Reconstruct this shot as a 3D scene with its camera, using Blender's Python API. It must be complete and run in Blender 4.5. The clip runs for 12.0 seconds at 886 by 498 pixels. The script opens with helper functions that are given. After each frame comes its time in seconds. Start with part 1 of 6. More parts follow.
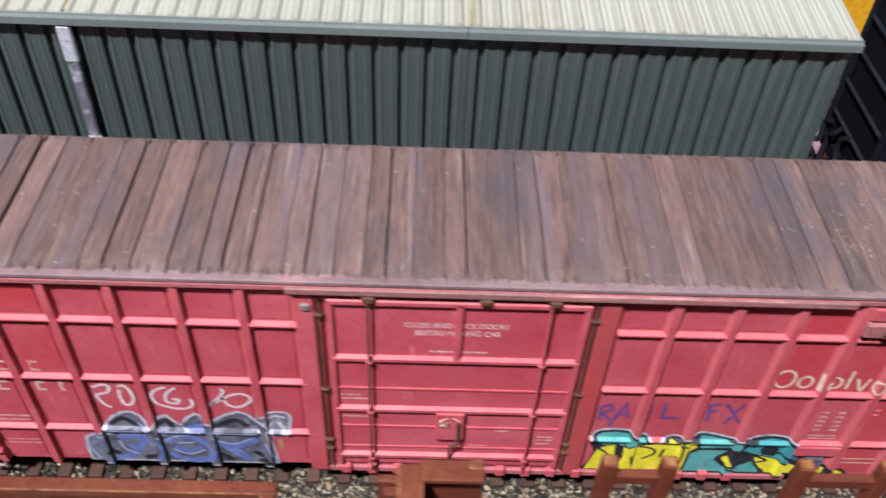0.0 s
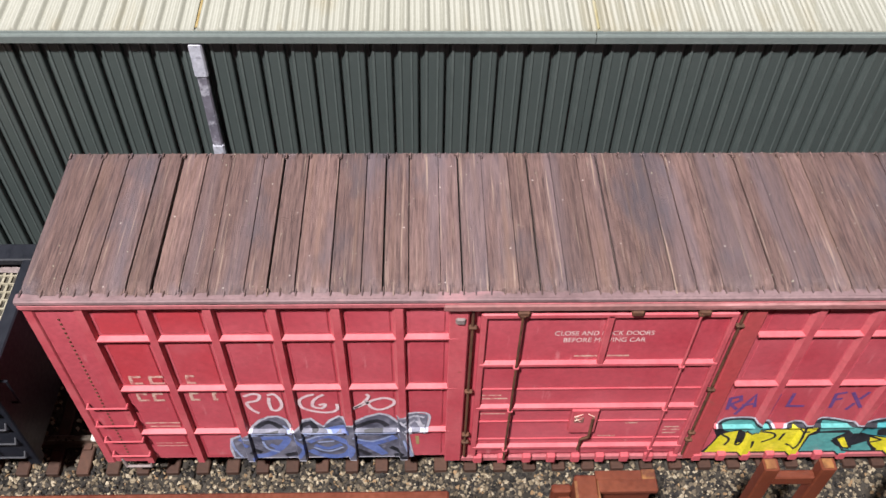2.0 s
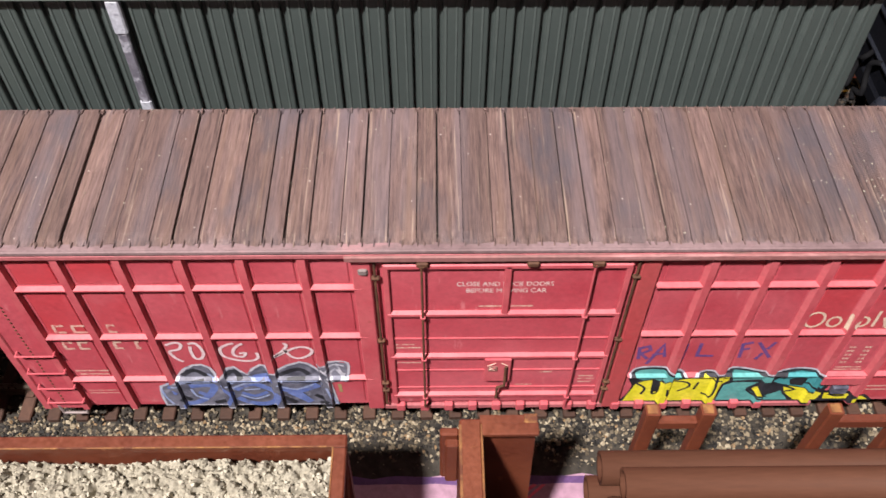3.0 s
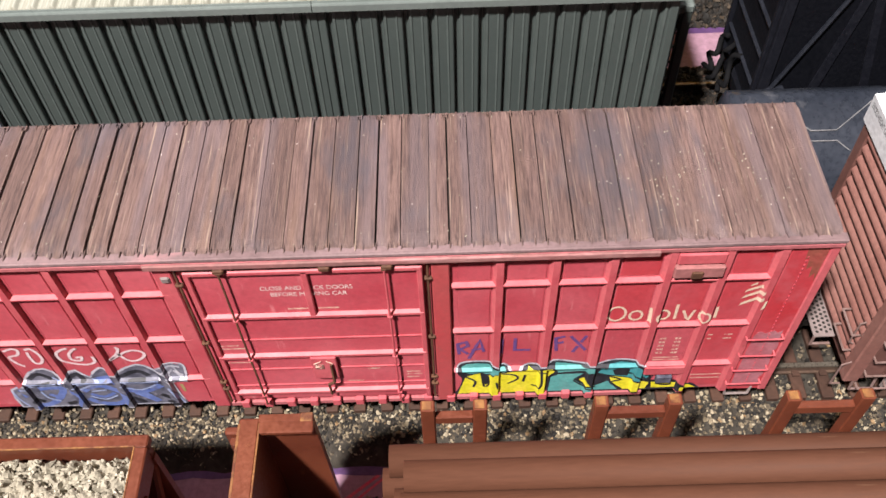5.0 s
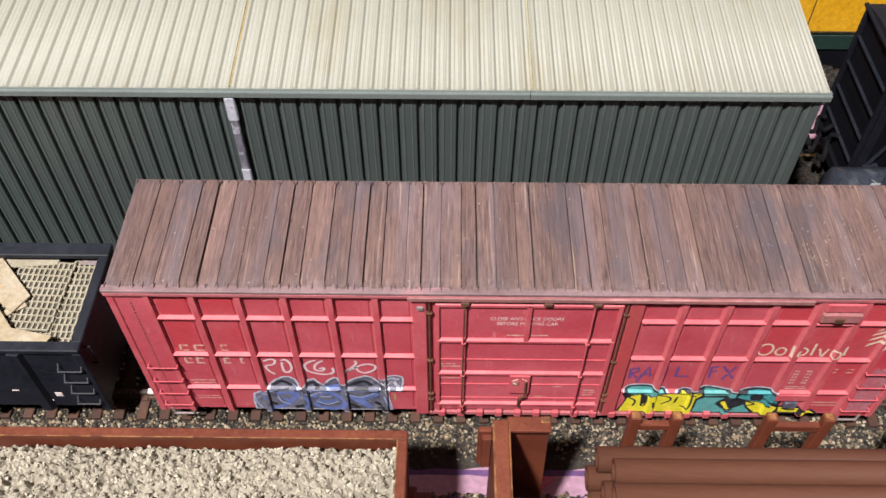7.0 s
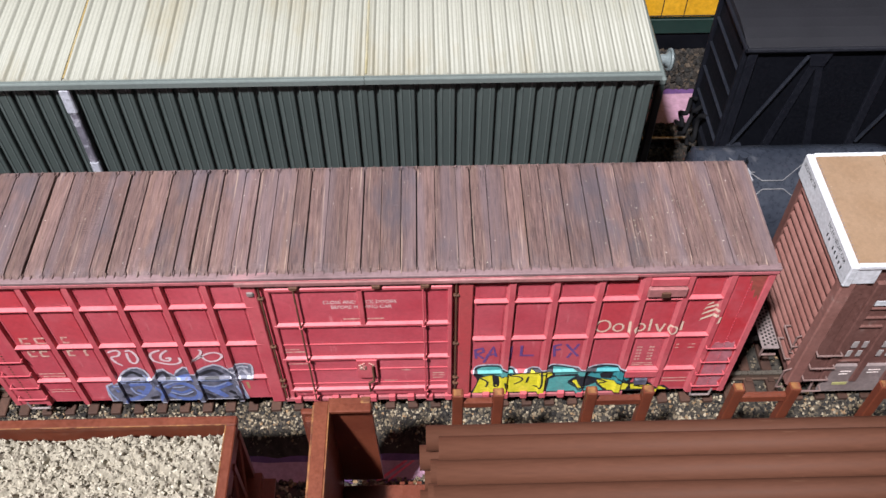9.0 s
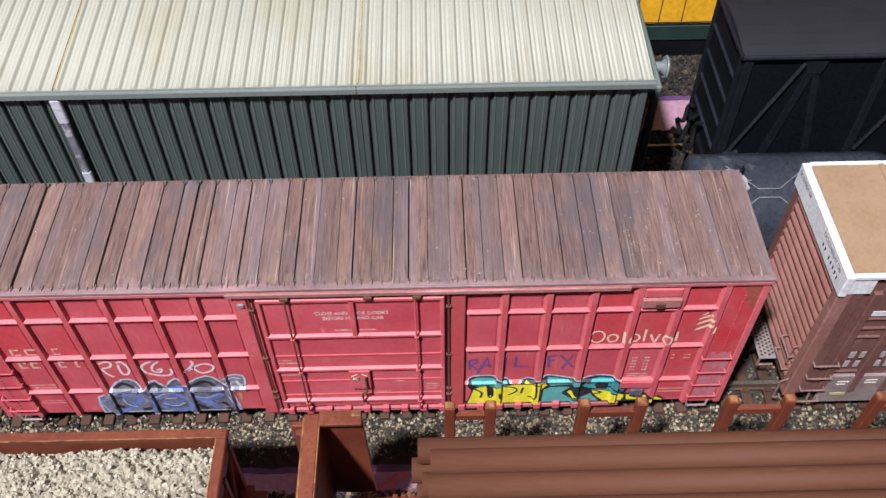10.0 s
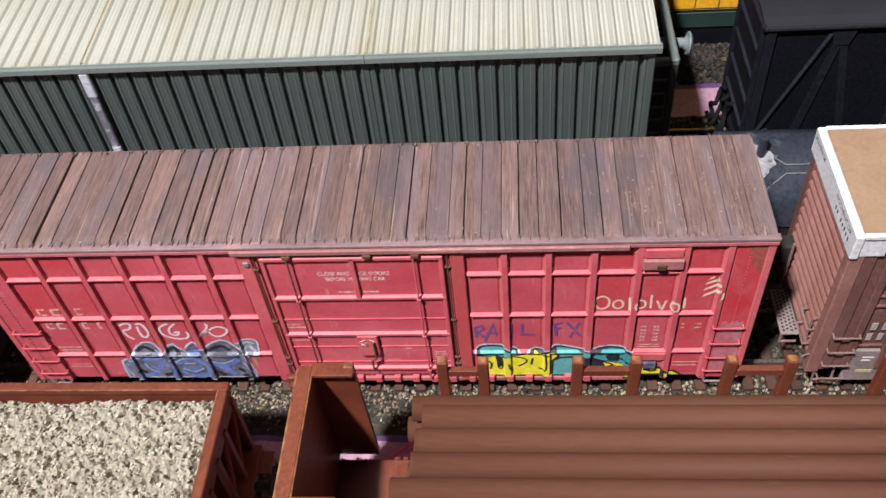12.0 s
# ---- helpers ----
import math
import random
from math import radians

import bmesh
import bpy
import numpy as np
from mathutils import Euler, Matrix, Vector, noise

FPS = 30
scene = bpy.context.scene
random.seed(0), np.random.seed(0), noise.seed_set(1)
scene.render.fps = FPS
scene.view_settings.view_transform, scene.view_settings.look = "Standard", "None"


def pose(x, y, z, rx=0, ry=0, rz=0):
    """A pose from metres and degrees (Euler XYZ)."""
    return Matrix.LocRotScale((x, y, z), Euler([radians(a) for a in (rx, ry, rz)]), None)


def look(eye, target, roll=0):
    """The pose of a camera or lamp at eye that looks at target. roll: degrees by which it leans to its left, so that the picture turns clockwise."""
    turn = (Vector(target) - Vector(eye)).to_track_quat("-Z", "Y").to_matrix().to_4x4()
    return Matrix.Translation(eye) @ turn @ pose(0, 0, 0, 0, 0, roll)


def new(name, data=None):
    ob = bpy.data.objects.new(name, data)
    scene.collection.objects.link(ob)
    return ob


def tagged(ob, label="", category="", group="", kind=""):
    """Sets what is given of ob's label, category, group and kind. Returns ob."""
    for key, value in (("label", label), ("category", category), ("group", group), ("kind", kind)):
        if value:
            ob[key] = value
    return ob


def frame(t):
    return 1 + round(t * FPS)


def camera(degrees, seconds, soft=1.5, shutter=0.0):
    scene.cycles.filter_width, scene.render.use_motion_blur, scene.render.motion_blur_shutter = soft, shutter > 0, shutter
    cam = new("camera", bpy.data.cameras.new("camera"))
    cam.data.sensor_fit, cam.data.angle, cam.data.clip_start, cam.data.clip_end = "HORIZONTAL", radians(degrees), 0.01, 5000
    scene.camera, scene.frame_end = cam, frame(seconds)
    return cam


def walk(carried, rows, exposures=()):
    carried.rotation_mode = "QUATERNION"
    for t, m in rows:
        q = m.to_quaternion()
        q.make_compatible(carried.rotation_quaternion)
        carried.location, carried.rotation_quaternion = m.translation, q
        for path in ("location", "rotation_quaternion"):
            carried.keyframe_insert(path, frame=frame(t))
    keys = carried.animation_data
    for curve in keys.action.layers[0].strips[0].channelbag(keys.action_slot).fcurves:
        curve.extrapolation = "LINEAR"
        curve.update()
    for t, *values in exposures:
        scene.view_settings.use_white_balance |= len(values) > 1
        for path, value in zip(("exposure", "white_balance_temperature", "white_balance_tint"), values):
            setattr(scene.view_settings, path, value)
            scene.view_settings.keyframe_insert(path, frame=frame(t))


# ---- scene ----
SOFT = 1.5
EXPOSURES = [(0.0, -0.06, 6100, 10), (2.0, -0.02, 6500, 10), (2.7, 0.03, 6700, 10), (4.3, 0.22, 6900, 10), (5.4, 0.22, 6850, 10), (6.1, 0.06, 6950, 10), (6.6, -0.05, 6900, 10), (7.4, -0.03, 6400, 10),
             (9.3, 0.0, 6250, 10), (10.5, 0.0, 6250, 10), (11.5, 0.0, 6450, 10), (12.0, 0.0, 6450, 10)]
cam = camera(53.08, 12.0, soft=SOFT, shutter=0.35)
PATH = [
    (0, (-0.00631, -0.09100, 0.15448), (0.00171, 0.12190, -0.05672), 3.15),
    (0.2, (-0.02045, -0.08741, 0.15825), (-0.00645, 0.12082, -0.05725), 4.18),
    (0.5, (-0.03067, -0.08568, 0.16109), (-0.01857, 0.12036, -0.05663), 3.28),
    (1, (-0.04049, -0.08294, 0.15926), (-0.02803, 0.11739, -0.06371), 3.37),
    (1.5, (-0.03561, -0.08352, 0.16038), (-0.02415, 0.11343, -0.06562), 2.96),
    (2, (-0.03010, -0.08433, 0.16547), (-0.02264, 0.11236, -0.06093), 1.37),
    (2.5, (-0.02380, -0.08709, 0.16719), (-0.01876, 0.10668, -0.06178), 1.07),
    (2.7, (-0.01779, -0.08797, 0.16736), (-0.01496, 0.10240, -0.06448), 0.46),
    (4.3, (0.01460, -0.08641, 0.17167), (0.01679, 0.09316, -0.06864), -0.72),
    (4.5, (0.02328, -0.08789, 0.17107), (0.02285, 0.09281, -0.06841), -1.56),
    (5, (0.02579, -0.08985, 0.17525), (0.02341, 0.09190, -0.06342), -2.31),
    (5.5, (0.03041, -0.09311, 0.18509), (0.02271, 0.09212, -0.05076), -4.00),
    (5.8, (0.01349, -0.09445, 0.18586), (0.01229, 0.09923, -0.04324), -2.09),
    (6, (-0.00062, -0.09446, 0.19030), (-0.00599, 0.10023, -0.03788), -2.27),
    (6.2, (-0.01355, -0.09528, 0.19131), (-0.02326, 0.09747, -0.03837), -2.62),
    (6.5, (-0.02143, -0.10600, 0.20077), (-0.02314, 0.08709, -0.02883), 0.04),
    (7, (-0.01752, -0.11345, 0.20970), (-0.01958, 0.07689, -0.02218), 0.02),
    (7.5, (-0.00639, -0.11329, 0.21069), (-0.00899, 0.07437, -0.02335), -0.58),
    (7.7, (0.00053, -0.11648, 0.20987), (-0.00008, 0.07419, -0.02174), -0.11),
    (9.3, (0.01657, -0.11740, 0.20765), (0.02064, 0.07298, -0.02417), -0.22),
    (9.5, (0.01656, -0.11691, 0.20723), (0.02058, 0.07370, -0.02440), -0.23),
    (10, (0.01904, -0.11530, 0.20805), (0.02174, 0.07610, -0.02294), -0.55),
    (10.5, (0.02040, -0.11347, 0.20344), (0.02081, 0.07834, -0.02723), -1.02),
    (11, (0.03175, -0.11501, 0.19770), (0.02557, 0.07980, -0.03036), -2.64),
    (11.5, (0.03741, -0.11971, 0.19843), (0.02115, 0.07776, -0.02683), -4.96),
    (12, (0.03820, -0.12812, 0.19842), (0.01184, 0.07096, -0.02445), -6.56),
]
walk(cam, [(t, look(eye, target, roll)) for t, eye, target, roll in PATH], EXPOSURES)

# ---- light: a lamp over the front of the layout, a weak fill added over its back ----
world = bpy.data.worlds.new("room_air")
world.use_nodes = True
world.node_tree.nodes["Background"].inputs[0].default_value = (0.75, 0.85, 1.0, 1)
world.node_tree.nodes["Background"].inputs[1].default_value = 0.007
scene.world = world


def room_lamp(name, eye, target, size, watts, colour):
    data = bpy.data.lights.new(name, "AREA")
    data.shape, data.size, data.energy, data.color = "DISK", size, watts, colour
    ob = new(name, data)
    ob.matrix_world = look(eye, target)
    return ob


room_lamp("ceiling_lamp", (-0.31, -0.485, 1.09), (0, 0.0, 0.03), 0.075, 42, (1.0, 0.965, 0.965))
# fill with no known source, added to lift the back a little
room_lamp("ceiling_lamp", (0.7, 0.9, 1.50), (0.05, 0.1, 0), 0.4, 1.5, (0.95, 0.97, 1.0))

# ---- materials (texture space in millimetres) ----


def nodes_of(name):
    m = bpy.data.materials.new(name)
    m.use_nodes = True
    nt = m.node_tree
    return m, nt, nt.nodes["Principled BSDF"]


def mm_space(nt, stretch=(1, 1, 1)):
    tc = nt.nodes.new("ShaderNodeTexCoord")
    mp = nt.nodes.new("ShaderNodeMapping")
    mp.inputs["Scale"].default_value = [1000 * s for s in stretch]
    nt.links.new(tc.outputs["Object"], mp.inputs["Vector"])
    return mp.outputs["Vector"]


def noise_node(nt, vec, scale, detail=4.0, rough=0.55, shift=0.0):
    n = nt.nodes.new("ShaderNodeTexNoise")
    n.noise_dimensions = "4D"
    n.inputs["W"].default_value = shift
    n.inputs["Scale"].default_value, n.inputs["Detail"].default_value, n.inputs["Roughness"].default_value = scale, detail, rough
    nt.links.new(vec, n.inputs["Vector"])
    return n.outputs["Fac"]


def span(nt, fac, lo, hi, a=0.0, b=1.0):
    n = nt.nodes.new("ShaderNodeMapRange")
    for i, v in enumerate((lo, hi, a, b)):
        n.inputs[1 + i].default_value = v
    nt.links.new(fac, n.inputs[0])
    return n.outputs[0]


def blend(nt, fac, a, b, kind="MIX"):
    n = nt.nodes.new("ShaderNodeMix")
    n.data_type, n.blend_type = "RGBA", kind
    for key, value in ((0, fac), (6, a), (7, b)):
        if isinstance(value, (int, float)):
            n.inputs[key].default_value = value
        elif isinstance(value, tuple):
            n.inputs[key].default_value = (*value, 1)
        else:
            nt.links.new(value, n.inputs[key])
    return n.outputs[2]


def bump(nt, fac, depth, strength=1.0):
    n = nt.nodes.new("ShaderNodeBump")
    n.inputs["Distance"].default_value, n.inputs["Strength"].default_value = depth * 0.001, strength
    nt.links.new(fac, n.inputs["Height"])
    return n.outputs["Normal"]


def surface(name, base, other, rough=0.6, metal=0.0, broad=0.12, fine=1.6, stretch=(1, 1, 1), marks=None, mark_scale=0.5, mark_from=0.6,
            mark_stretch=(1, 1, 1), relief=0.03, vary=0.0, spec=0.4, mark_width=0.1, grainy=1.0):
    """base and other mixed by a broad noise, a fine grain over them, marks of a third colour, relief in millimetres."""
    m, nt, out = nodes_of(name)
    v = mm_space(nt, stretch)
    big = span(nt, noise_node(nt, v, broad, 5.0), 0.35, 0.65)
    col = blend(nt, big, base, other)
    grain = noise_node(nt, v, fine, 3.0, 0.6, 3.0)
    dark = span(nt, grain, 0.3, 0.7, 1 - 0.22 * grainy, 1 + 0.16 * grainy)
    col = blend(nt, 1.0, col, dark, "MULTIPLY")
    if marks:
        w = mm_space(nt, mark_stretch)
        spot = span(nt, noise_node(nt, w, mark_scale, 6.0, 0.65, 7.0), mark_from, mark_from + mark_width)
        col = blend(nt, spot, col, marks)
    if vary:
        info = nt.nodes.new("ShaderNodeObjectInfo")
        col = blend(nt, 1.0, col, span(nt, info.outputs["Random"], 0, 1, 1 - vary, 1 + vary), "MULTIPLY")
    nt.links.new(col, out.inputs["Base Color"])
    nt.links.new(span(nt, grain, 0.3, 0.7, rough - 0.08 * grainy, rough + 0.1 * grainy), out.inputs["Roughness"])
    out.inputs["Metallic"].default_value = metal
    out.inputs["Specular IOR Level"].default_value = spec
    nt.links.new(bump(nt, grain, relief), out.inputs["Normal"])
    return m


def island_stones(name, stops, rough=0.8, fine=3.0):
    """Stones joined in one mesh: each takes its own colour."""
    m, nt, out = nodes_of(name)
    g = nt.nodes.new("ShaderNodeNewGeometry")
    ramp = nt.nodes.new("ShaderNodeValToRGB")
    ramp.color_ramp.interpolation = "CONSTANT"
    els = ramp.color_ramp.elements
    els[0].position, els[0].color = stops[0][0], (*stops[0][1], 1)
    els[1].position, els[1].color = stops[1][0], (*stops[1][1], 1)
    for at, c in stops[2:]:
        e = els.new(at)
        e.color = (*c, 1)
    nt.links.new(g.outputs["Random Per Island"], ramp.inputs[0])
    grain = noise_node(nt, mm_space(nt), fine, 3.0)
    col = blend(nt, 1.0, ramp.outputs[0], span(nt, grain, 0.3, 0.7, 0.75, 1.2), "MULTIPLY")
    nt.links.new(col, out.inputs["Base Color"])
    out.inputs["Roughness"].default_value = rough
    return m


RED = surface("red_paint", (0.388, 0.050, 0.070), (0.465, 0.094, 0.118), 0.5, grainy=0.6, broad=0.045, fine=1.2, marks=(0.51, 0.15, 0.17), mark_scale=0.30,
              mark_from=0.60, mark_stretch=(1.6, 1, 0.3), relief=0.015)
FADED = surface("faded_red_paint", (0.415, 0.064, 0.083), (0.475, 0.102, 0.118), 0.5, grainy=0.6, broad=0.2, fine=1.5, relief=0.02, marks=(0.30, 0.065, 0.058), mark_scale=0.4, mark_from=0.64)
FRESH = surface("touched_up_red_paint", (0.435, 0.035, 0.046), (0.42, 0.062, 0.080), 0.48, grainy=0.6, broad=0.045, fine=1.2, marks=(0.44, 0.09, 0.11), mark_scale=0.12, mark_from=0.5, mark_width=0.25, relief=0.015)
POST_RED = surface("stained_red_post", (0.40, 0.055, 0.062), (0.36, 0.072, 0.075), 0.5, grainy=0.6, broad=0.08, fine=1.2, marks=(0.25, 0.09, 0.07), mark_scale=0.2, mark_from=0.6)
EAVE = surface("worn_eave_paint", (0.39, 0.112, 0.126), (0.33, 0.095, 0.105), 0.6, broad=0.05, fine=1.0, marks=(0.19, 0.095, 0.085), mark_scale=0.10, mark_from=0.56, mark_stretch=(0.5, 1, 3), relief=0.03)
LIP = surface("roof_lip", (0.150, 0.095, 0.099), (0.215, 0.142, 0.148), 0.65, broad=0.06, fine=1.2, marks=(0.30, 0.16, 0.17), mark_scale=0.12, mark_from=0.57, mark_stretch=(0.5, 1, 3))
DOOR_RAIL = surface("brown_stained_door_rail", (0.30, 0.115, 0.115), (0.20, 0.10, 0.095), 0.6, broad=0.07, fine=1.0, marks=(0.40, 0.20, 0.20), mark_scale=0.15, mark_from=0.55, mark_stretch=(0.4, 1, 3))
# paler pink for rib faces towards the lamp, light put into colour; also a post
PALE_LIT_PINK = surface("rubbed_pink_rib_edge", (0.49, 0.115, 0.130), (0.45, 0.088, 0.105), 0.5, grainy=0.6, broad=0.25, fine=1.5, relief=0.02, marks=(0.42, 0.075, 0.088), mark_scale=0.4, mark_from=0.6)
DIRT = surface("violet_grey_dirt", (0.37, 0.095, 0.12), (0.37, 0.15, 0.18), 0.7, broad=0.2, fine=1.2, marks=(0.30, 0.13, 0.16), mark_scale=0.35, mark_from=0.56, mark_stretch=(0.5, 1, 1.4))
WIRE = surface("dusty_brown_wire", (0.14, 0.085, 0.075), (0.20, 0.135, 0.125), 0.6, broad=0.3)
STAIN = surface("brown_rust_stain", (0.29, 0.062, 0.052), (0.22, 0.075, 0.050), 0.6, broad=0.2, fine=1.2, marks=(0.36, 0.10, 0.10), mark_scale=0.3, mark_from=0.58, mark_stretch=(1, 1, 0.3))
RUST = surface("rusty_iron", (0.060, 0.024, 0.014), (0.125, 0.055, 0.028), 0.75, broad=0.4, fine=2.0, marks=(0.22, 0.13, 0.06), mark_scale=0.6, mark_from=0.66)


def plank_stain():
    """Weathered planks: streaks along the board, grey-blue and dark stains, pale scratches."""
    m, nt, out = nodes_of("stained_roof_planks")
    info = nt.nodes.new("ShaderNodeObjectInfo")
    run = mm_space(nt, (1, 0.05, 1))
    streak = noise_node(nt, run, 2.2, 9.0, 0.84)
    body = noise_node(nt, mm_space(nt, (1, 0.06, 1)), 0.55, 3.0, 0.5, 2.0)
    col = blend(nt, span(nt, streak, 0.38, 0.63), (0.040, 0.023, 0.023), (0.262, 0.164, 0.145))
    col = blend(nt, span(nt, body, 0.35, 0.68, 0, 0.3), col, (0.150, 0.094, 0.092))
    wide = noise_node(nt, mm_space(nt, (0.5, 0.22, 1)), 0.20, 4.0, 0.6, 4.0)
    col = blend(nt, span(nt, wide, 0.52, 0.66, 0, 0.72), col, (0.088, 0.076, 0.092))
    grey = span(nt, noise_node(nt, mm_space(nt, (0.25, 0.02, 1)), 0.9, 1.0, 0.5, 31.0), 0.51, 0.65, 0, 0.44)
    col = blend(nt, grey, col, (0.165, 0.128, 0.145))
    warm = noise_node(nt, mm_space(nt, (1.0, 0.03, 1)), 0.6, 4.0, 0.6, 9.0)
    col = blend(nt, span(nt, warm, 0.54, 0.72, 0, 0.5), col, (0.20, 0.120, 0.088))
    pale = noise_node(nt, mm_space(nt, (2.4, 0.045, 1)), 1.0, 3.0, 0.6, 13.0)
    col = blend(nt, span(nt, pale, 0.60, 0.69, 0, 0.75), col, (0.37, 0.27, 0.215))
    crack = noise_node(nt, mm_space(nt, (1.6, 0.10, 1)), 0.9, 5.0, 0.7, 17.0)
    col = blend(nt, span(nt, crack, 0.61, 0.70, 0, 0.75), col, (0.022, 0.014, 0.015))
    dots = nt.nodes.new("ShaderNodeTexVoronoi")
    dots.inputs["Scale"].default_value = 0.33
    nt.links.new(mm_space(nt), dots.inputs["Vector"])
    specks = noise_node(nt, mm_space(nt), 0.2, 2.0, 0.5, 21.0)
    near = span(nt, dots.outputs["Distance"], 0.055, 0.035)
    here = span(nt, specks, 0.46, 0.49)
    both = nt.nodes.new("ShaderNodeMath")
    both.operation = "MULTIPLY"
    nt.links.new(near, both.inputs[0])
    nt.links.new(here, both.inputs[1])
    col = blend(nt, both.outputs[0], col, (0.55, 0.49, 0.45))
    col = blend(nt, 1.0, col, span(nt, info.outputs["Random"], 0, 1, 0.84, 1.20), "MULTIPLY")
    nt.links.new(col, out.inputs["Base Color"])
    nt.links.new(span(nt, streak, 0.3, 0.7, 0.62, 0.45), out.inputs["Roughness"])
    nt.links.new(bump(nt, streak, 0.4), out.inputs["Normal"])
    return m


PLANK = plank_stain()
BLACK = surface("black_paint", (0.0021, 0.0025, 0.0046), (0.0034, 0.0039, 0.0066), 0.55, broad=0.1, fine=1.0, relief=0.01, spec=0.22)
NAVY = surface("dark_navy_paint", (0.007, 0.0085, 0.0135), (0.013, 0.015, 0.022), 0.5, broad=0.1, fine=1.0, relief=0.02, marks=(0.10, 0.10, 0.11), mark_scale=0.8, mark_from=0.72)
VAN_TRIM = surface("worn_black_van_trim", (0.0042, 0.0048, 0.0085), (0.0068, 0.0075, 0.0122), 0.5, broad=0.1, fine=1.0, relief=0.01, marks=(0.04, 0.04, 0.046), mark_scale=0.6, mark_from=0.66)
RUBBER = surface("dull_black_rubber", (0.004, 0.004, 0.005), (0.008, 0.008, 0.009), 0.9, broad=0.3, spec=0.1)
UNDER = surface("underframe_grime", (0.008, 0.007, 0.006), (0.020, 0.016, 0.014), 0.8, broad=0.2)
STEEL = surface("worn_rail_steel", (0.20, 0.175, 0.145), (0.12, 0.095, 0.075), 0.3, metal=0.6, broad=0.1)
RAIL_SIDE = surface("rusty_rail", (0.06, 0.035, 0.025), (0.10, 0.06, 0.04), 0.8, broad=0.2)
SLEEPER = surface("brown_sleepers", (0.040, 0.018, 0.012), (0.068, 0.032, 0.021), 0.7, broad=0.25, fine=1.5, vary=0.25, marks=(0.16, 0.12, 0.09), mark_scale=0.8, mark_from=0.68)
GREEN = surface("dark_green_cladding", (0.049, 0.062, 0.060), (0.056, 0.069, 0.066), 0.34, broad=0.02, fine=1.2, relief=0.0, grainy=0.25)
# lighter copy of the cladding green: the highlight on the beads, put into colour
GREEN_LIT = surface("rubbed_green_bead", (0.080, 0.097, 0.093), (0.064, 0.079, 0.076), 0.34, broad=0.15, fine=1.2, relief=0.0, grainy=0.4)
GUTTER = surface("grey_green_gutter", (0.112, 0.134, 0.128), (0.130, 0.153, 0.146), 0.45, broad=0.05, fine=1.2, relief=0.01, grainy=0.4)
CREAM = surface("cream_roof_sheet", (0.243, 0.243, 0.203), (0.266, 0.266, 0.226), 0.5, spec=0.3, grainy=0.25, broad=0.03, fine=1.5, relief=0.0, marks=(0.235, 0.222, 0.168), mark_scale=0.05, mark_from=0.54, mark_stretch=(1.5, 0.4, 1))
YELLOWED = surface("yellowed_glue", (0.27, 0.185, 0.06), (0.33, 0.27, 0.15), 0.45, broad=0.15, fine=1.0)
GLUE_PALE = surface("pale_yellow_glue", (0.34, 0.30, 0.17), (0.36, 0.34, 0.26), 0.45, broad=0.12, fine=1.0)
PIPE_GREY = surface("scuffed_grey_downpipe", (0.085, 0.083, 0.105), (0.17, 0.16, 0.195), 0.5, broad=0.25, fine=1.0, marks=(0.36, 0.36, 0.41), mark_scale=0.4, mark_from=0.53)
PIPE_PALE = surface("pale_scuffed_downpipe", (0.34, 0.35, 0.41), (0.44, 0.45, 0.50), 0.5, broad=0.5, fine=1.5, marks=(0.12, 0.12, 0.15), mark_scale=0.5, mark_from=0.58)
OXIDE = surface("brown_oxide_paint", (0.098, 0.0235, 0.0125), (0.140, 0.038, 0.019), 0.42, broad=0.08, fine=1.4, marks=(0.26, 0.105, 0.05), mark_scale=0.35, mark_from=0.66, relief=0.02)
WORN_EDGE = surface("worn_edge_paint", (0.27, 0.125, 0.04), (0.13, 0.042, 0.02), 0.6, broad=0.35, fine=2.0, marks=(0.09, 0.025, 0.012), mark_scale=0.3, mark_from=0.5)
TUBE = surface("brown_pipes", (0.066, 0.0255, 0.0145), (0.081, 0.033, 0.020), 0.68, broad=0.05, fine=2.2, stretch=(0.12, 1, 1), relief=0.02, vary=0.10, spec=0.15, grainy=0.5, marks=(0.12, 0.06, 0.037), mark_scale=0.8, mark_from=0.66, mark_stretch=(0.08, 1, 1))
GRAVEL = surface("pale_crumbled_load", (0.225, 0.20, 0.155), (0.355, 0.32, 0.255), 0.9, broad=0.6, fine=2.5, relief=0.12, marks=(0.15, 0.13, 0.10), mark_scale=1.1, mark_from=0.60)
BOARD = surface("pink_baseboard", (0.27, 0.155, 0.215), (0.32, 0.19, 0.255), 0.6, broad=0.05, fine=0.6, marks=(0.34, 0.22, 0.30), mark_scale=0.3, mark_from=0.6)
VIOLET = surface("violet_paint_edge", (0.06, 0.026, 0.095), (0.11, 0.052, 0.15), 0.6, broad=0.2)
SCARLET = surface("scarlet_ink", (0.55, 0.05, 0.10), (0.60, 0.12, 0.16), 0.6, broad=0.2)
EARTH = surface("dark_ballast_bed", (0.018, 0.015, 0.012), (0.045, 0.038, 0.030), 0.95, broad=0.5, fine=1.5, relief=0.2, marks=(0.16, 0.13, 0.10), mark_scale=1.2, mark_from=0.64)
STONES = island_stones("mixed_ballast_stones", [(0.0, (0.010, 0.008, 0.007)), (0.28, (0.034, 0.027, 0.020)), (0.48, (0.095, 0.074, 0.050)), (0.66, (0.19, 0.150, 0.098)), (0.84, (0.33, 0.275, 0.195)), (0.95, (0.23, 0.145, 0.075))])
